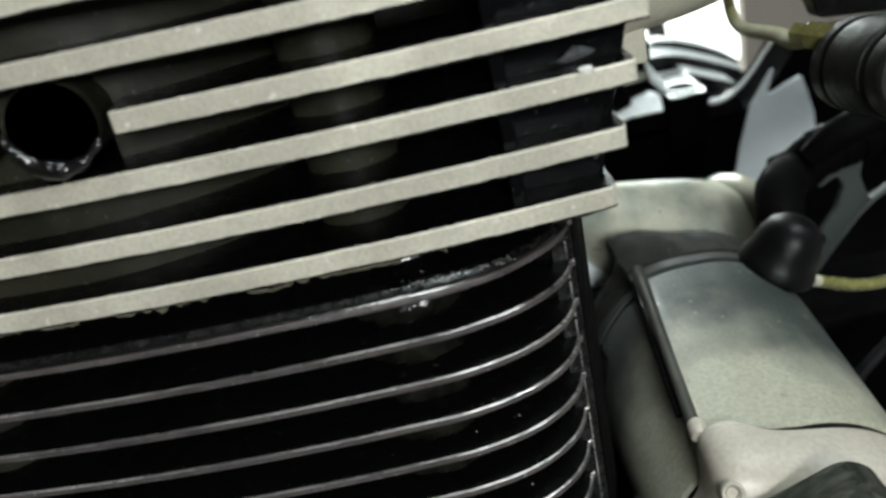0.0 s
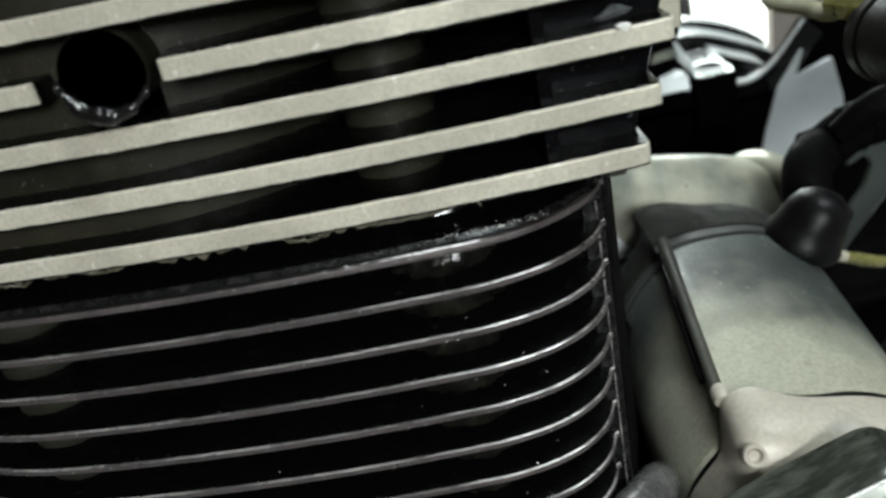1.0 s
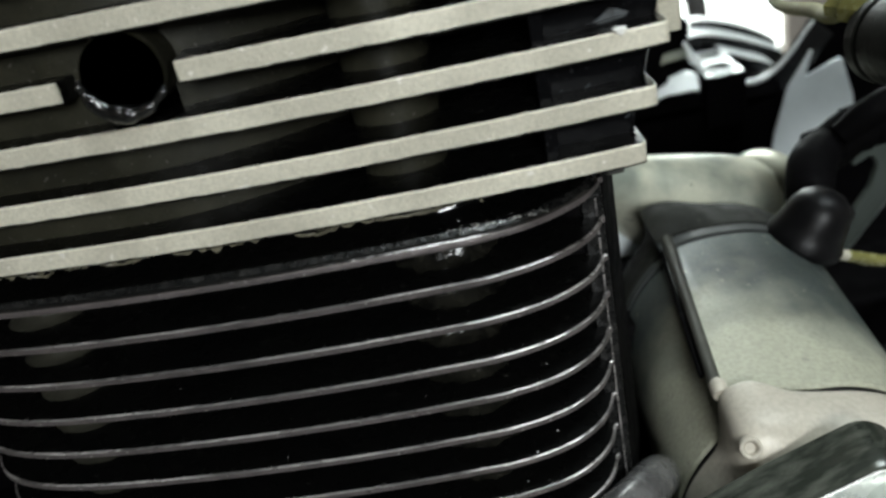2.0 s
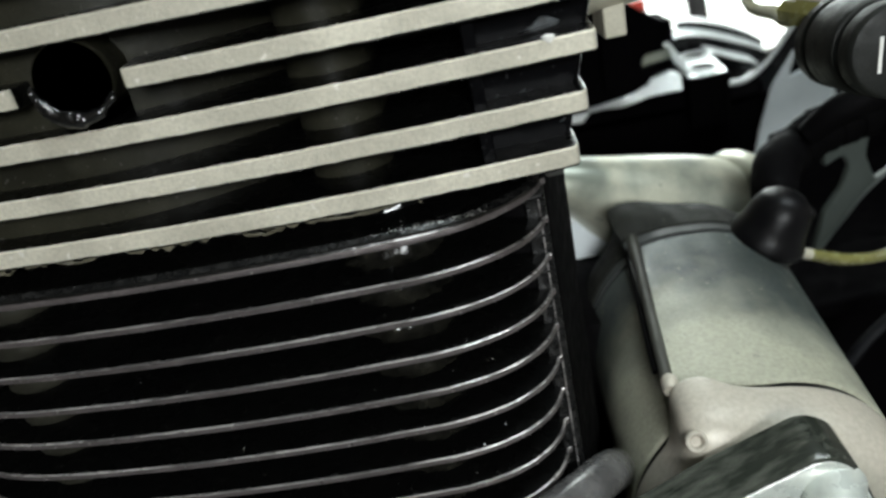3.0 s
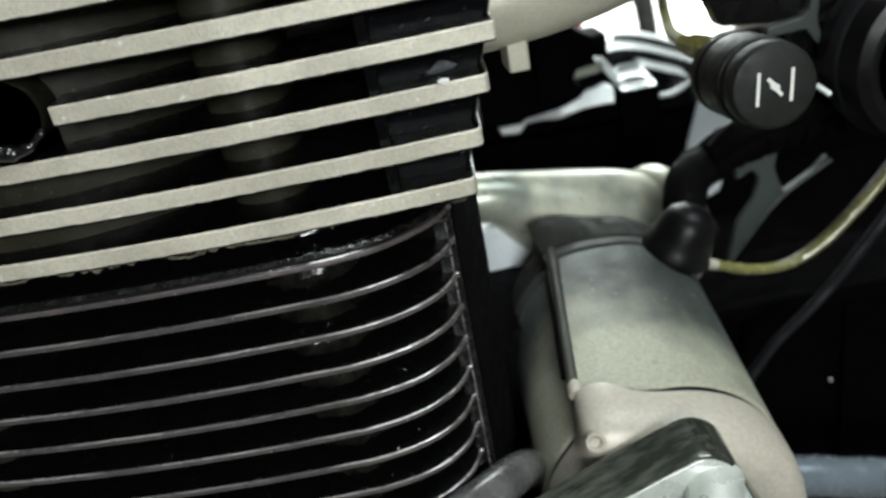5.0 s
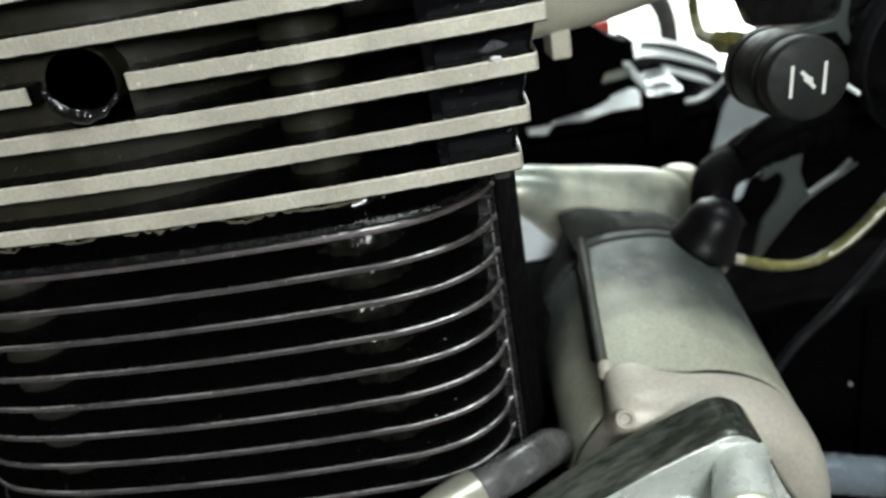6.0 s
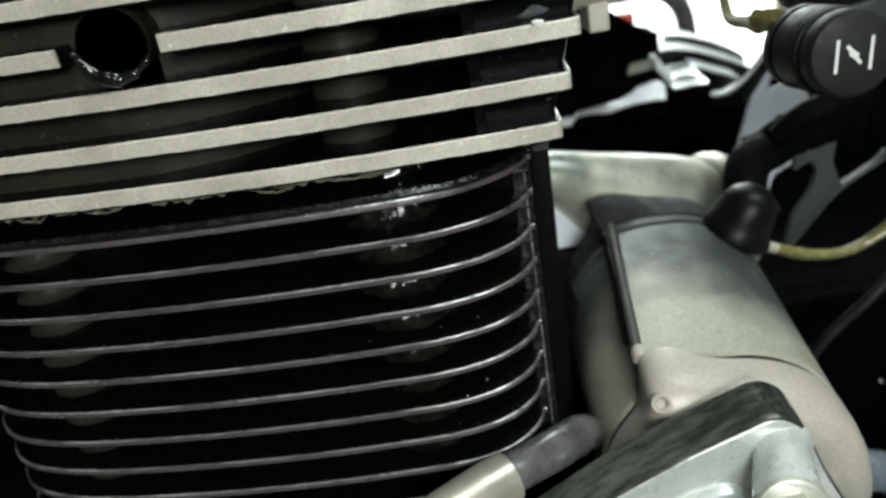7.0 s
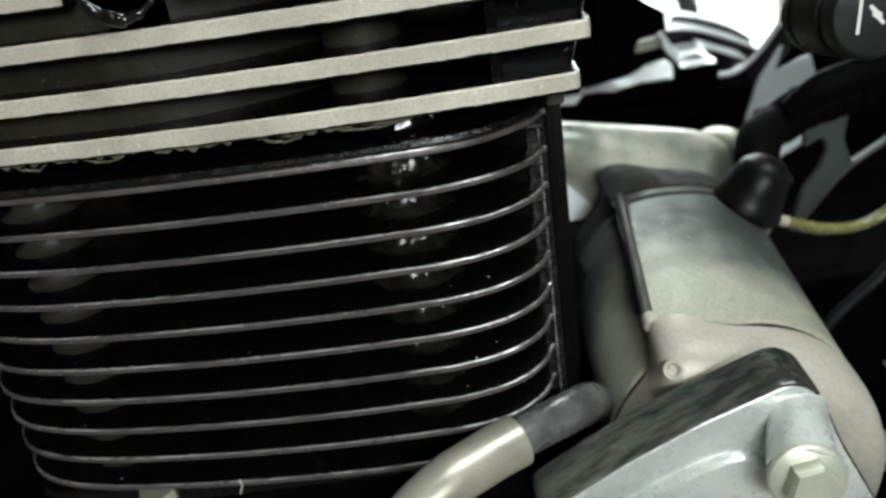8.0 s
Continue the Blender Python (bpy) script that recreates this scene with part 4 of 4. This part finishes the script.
part("rail", tube([(0.030, 0.205, -0.0300), (0.060, 0.208, -0.0295), (0.085, 0.212, -0.0275), (0.115, 0.218, -0.0215), (0.150, 0.225, -0.0120)], [0.0138, 0.0140, 0.0138, 0.0134, 0.0130], 22), BEIGE, tubeb)
part("clip", box(0.0600, 0.0665, 0.202, 0.216, -0.0505, -0.0390, 0.001), BEIGE, tubeb, smooth=12)

loom = thing("wiring_loom", (0.2, 0.3, -0.13), "black taped wiring loom", "wiring loom")
part("cable_run", tube([(0.1490, 0.302, -0.1350), (0.1580, 0.302, -0.1335), (0.1680, 0.302, -0.1280), (0.1890, 0.302, -0.1235), (0.2130, 0.302, -0.1200), (0.300, 0.302, -0.112)], [0.0092, 0.0098, 0.0098, 0.0092, 0.0090, 0.009], 20), TAPE_SHADE, loom)
part("cable_run", tube([(0.158, 0.294, -0.1260), (0.1700, 0.290, -0.1165), (0.1900, 0.290, -0.1120), (0.2200, 0.290, -0.1070), (0.300, 0.290, -0.096)], [0.005, 0.0065, 0.007, 0.007, 0.007], 16), TAPE_SHADE, loom)
for k in range(14):
    x = 0.168 + 0.0085 * k
    zc = float(np.interp(x, [0.168, 0.189, 0.213, 0.30], [-0.1280, -0.1235, -0.1200, -0.112]))
    part("tape_turn", lathe([(0.0094, -0.0032), (0.0101, -0.0030), (0.0103, 0.0030), (0.0094, 0.0032)], (x, 0.302, zc), (1, 0, 0.16), 24), TAPE_SHADE, loom)
cable2 = thing("clutch_cable", (0.21, 0.3, -0.22), "dark grey sleeved cable", "cable")
part("sheath", tube([(0.140, 0.300, -0.290), (0.170, 0.300, -0.262), (0.189, 0.300, -0.2373), (0.2119, 0.300, -0.2159), (0.2383, 0.300, -0.1841), (0.262, 0.300, -0.150)], 0.0027, 12), CABLE, cable2)
strut = thing("lower_frame_tube", (0.22, 0.25, -0.28), "blue-grey painted frame tube", "frame tube")
part("tube", tube([(0.120, 0.250, -0.270), (0.177, 0.250, -0.279), (0.2084, 0.250, -0.288), (0.30, 0.250, -0.312)], 0.0095, 20), CHROME, strut)
duct = thing("air_duct", (0.228, 0.265, -0.13), "black rubber air duct mouth", "air duct")
part("mouth", lathe([(0.0250, 0.0), (0.0290, -0.002), (0.0330, 0.0), (0.0345, 0.004), (0.0330, 0.03), (0.0250, 0.03), (0.0250, 0.0)], (0.2290, 0.250, -0.0880), (0, 1, 0), 40), RUBBER, duct)
part("sleeve", lathe([(0.0246, 0.008), (0.0246, 0.05), (0.0300, 0.05), (0.0300, 0.03)], (0.2290, 0.250, -0.0880), (0, 1, 0), 40), PLASTIC, duct)
part("clamp", lathe([(0.0346, 0.012), (0.0352, 0.013), (0.0352, 0.019), (0.0346, 0.020)], (0.2290, 0.250, -0.0880), (0, 1, 0), 40), CABLE, duct, "dark metal clamp band")
brace = thing("frame_bracket", (0.2, 0.285, -0.08), "black frame bracket with a bolt", "frame bracket")
part("web", slab(rounded([(0.158, -0.0690), (0.1880, -0.0720), (0.1900, -0.0900), (0.26, -0.09), (0.26, -0.045), (0.160, -0.045), (0.152, -0.055)], 0.002, 3), [(0.0006, 0.284), (0, 0.285), (0, 0.292), (0.0006, 0.293)], "y"), BLACK, brace)
part("edge", slab(rounded([(0.1754, -0.0720), (0.1900, -0.0703), (0.1925, -0.0675), (0.1951, -0.0506), (0.1977, -0.0506), (0.1959, -0.0731), (0.1996, -0.0832), (0.1962, -0.0821), (0.1912, -0.0751), (0.1754, -0.0756)], 0.0008, 3), [(0.0003, 0.2796), (0, 0.2800), (0, 0.2845)], "y"), DULL, brace, "pale bent bracket edge")
part("tie", tube([(0.1815, 0.252, -0.0898), (0.1832, 0.252, -0.0914), (0.1866, 0.252, -0.0942)], 0.0010, 10), BRIGHT, brace, "pale cable tie")
part("bolt", lathe([(0.0001, -0.006), (0.006, -0.006), (0.0065, 0.0), (0.0001, 0.002)], (0.2050, 0.284, -0.0760), (0, 1, 0), 6), RUBBER, brace)
post = thing("tube_hoop", (0.38, 1.50, -0.75), "dark grey bent steel tube hoop standing by the doorway", "tube hoop")
# paler hose grey puts the doorway's glare into the tube's colour
part("leg", tube([(0.560, 1.50, -0.748), (0.535, 1.50, -0.52), (0.5165, 1.50, -0.350), (0.5135, 1.50, -0.318), (0.5090, 1.50, -0.288), (0.4960, 1.50, -0.258), (0.470, 1.50, -0.235), (0.42, 1.50, -0.225)], 0.0190, 20), HOSE, post)
part("leg", tube([(0.20, 1.50, -0.748), (0.24, 1.50, -0.50), (0.27, 1.50, -0.29), (0.30, 1.50, -0.245), (0.34, 1.50, -0.228), (0.42, 1.50, -0.225)], 0.0190, 20), HOSE, post)
# black box and panel added to darken the background behind the cables
bbox = thing("dark_filler_box", (0.26, 0.36, -0.40), "black box added to fill the dark lower background", "battery box")
part("shell", box(0.130, 0.420, 0.345, 0.400, -0.420, -0.2480, 0.006), NEAR_BLACK, bbox, smooth=12)
part("lid", box(0.126, 0.424, 0.342, 0.402, -0.250, -0.2400, 0.003), NEAR_BLACK, bbox, smooth=12)
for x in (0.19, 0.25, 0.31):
    part("stiffener", box(x, x + 0.006, 0.341, 0.346, -0.40, -0.252, 0.001), NEAR_BLACK, bbox, smooth=12)
fleck = thing("white_fleck", (0.2421, 0.3395, -0.3008), "tiny white fleck on the dark filler box", "fleck")
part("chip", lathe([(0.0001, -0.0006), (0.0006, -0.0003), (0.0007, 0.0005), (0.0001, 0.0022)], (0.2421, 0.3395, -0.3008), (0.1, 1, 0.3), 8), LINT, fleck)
# added panel that blacks out what lies behind the cables
blackout = thing("blackout_panel", (0.30, 0.45, -0.40), "matt black panel added to black out the background", "air box")
part("shell", slab(rounded([(0.25, -0.42), (0.60, -0.42), (0.60, -0.158), (0.298, -0.1525), (0.282, -0.175), (0.25, -0.19)], 0.003, 3), [(0.001, 0.600), (0, 0.601), (0, 0.613), (0.001, 0.614)], "y"), NEAR_BLACK, blackout, smooth=12)
part("lid", box(0.212, 0.420, 0.405, 0.601, -0.42, -0.270, 0.004), NEAR_BLACK, blackout, smooth=12)
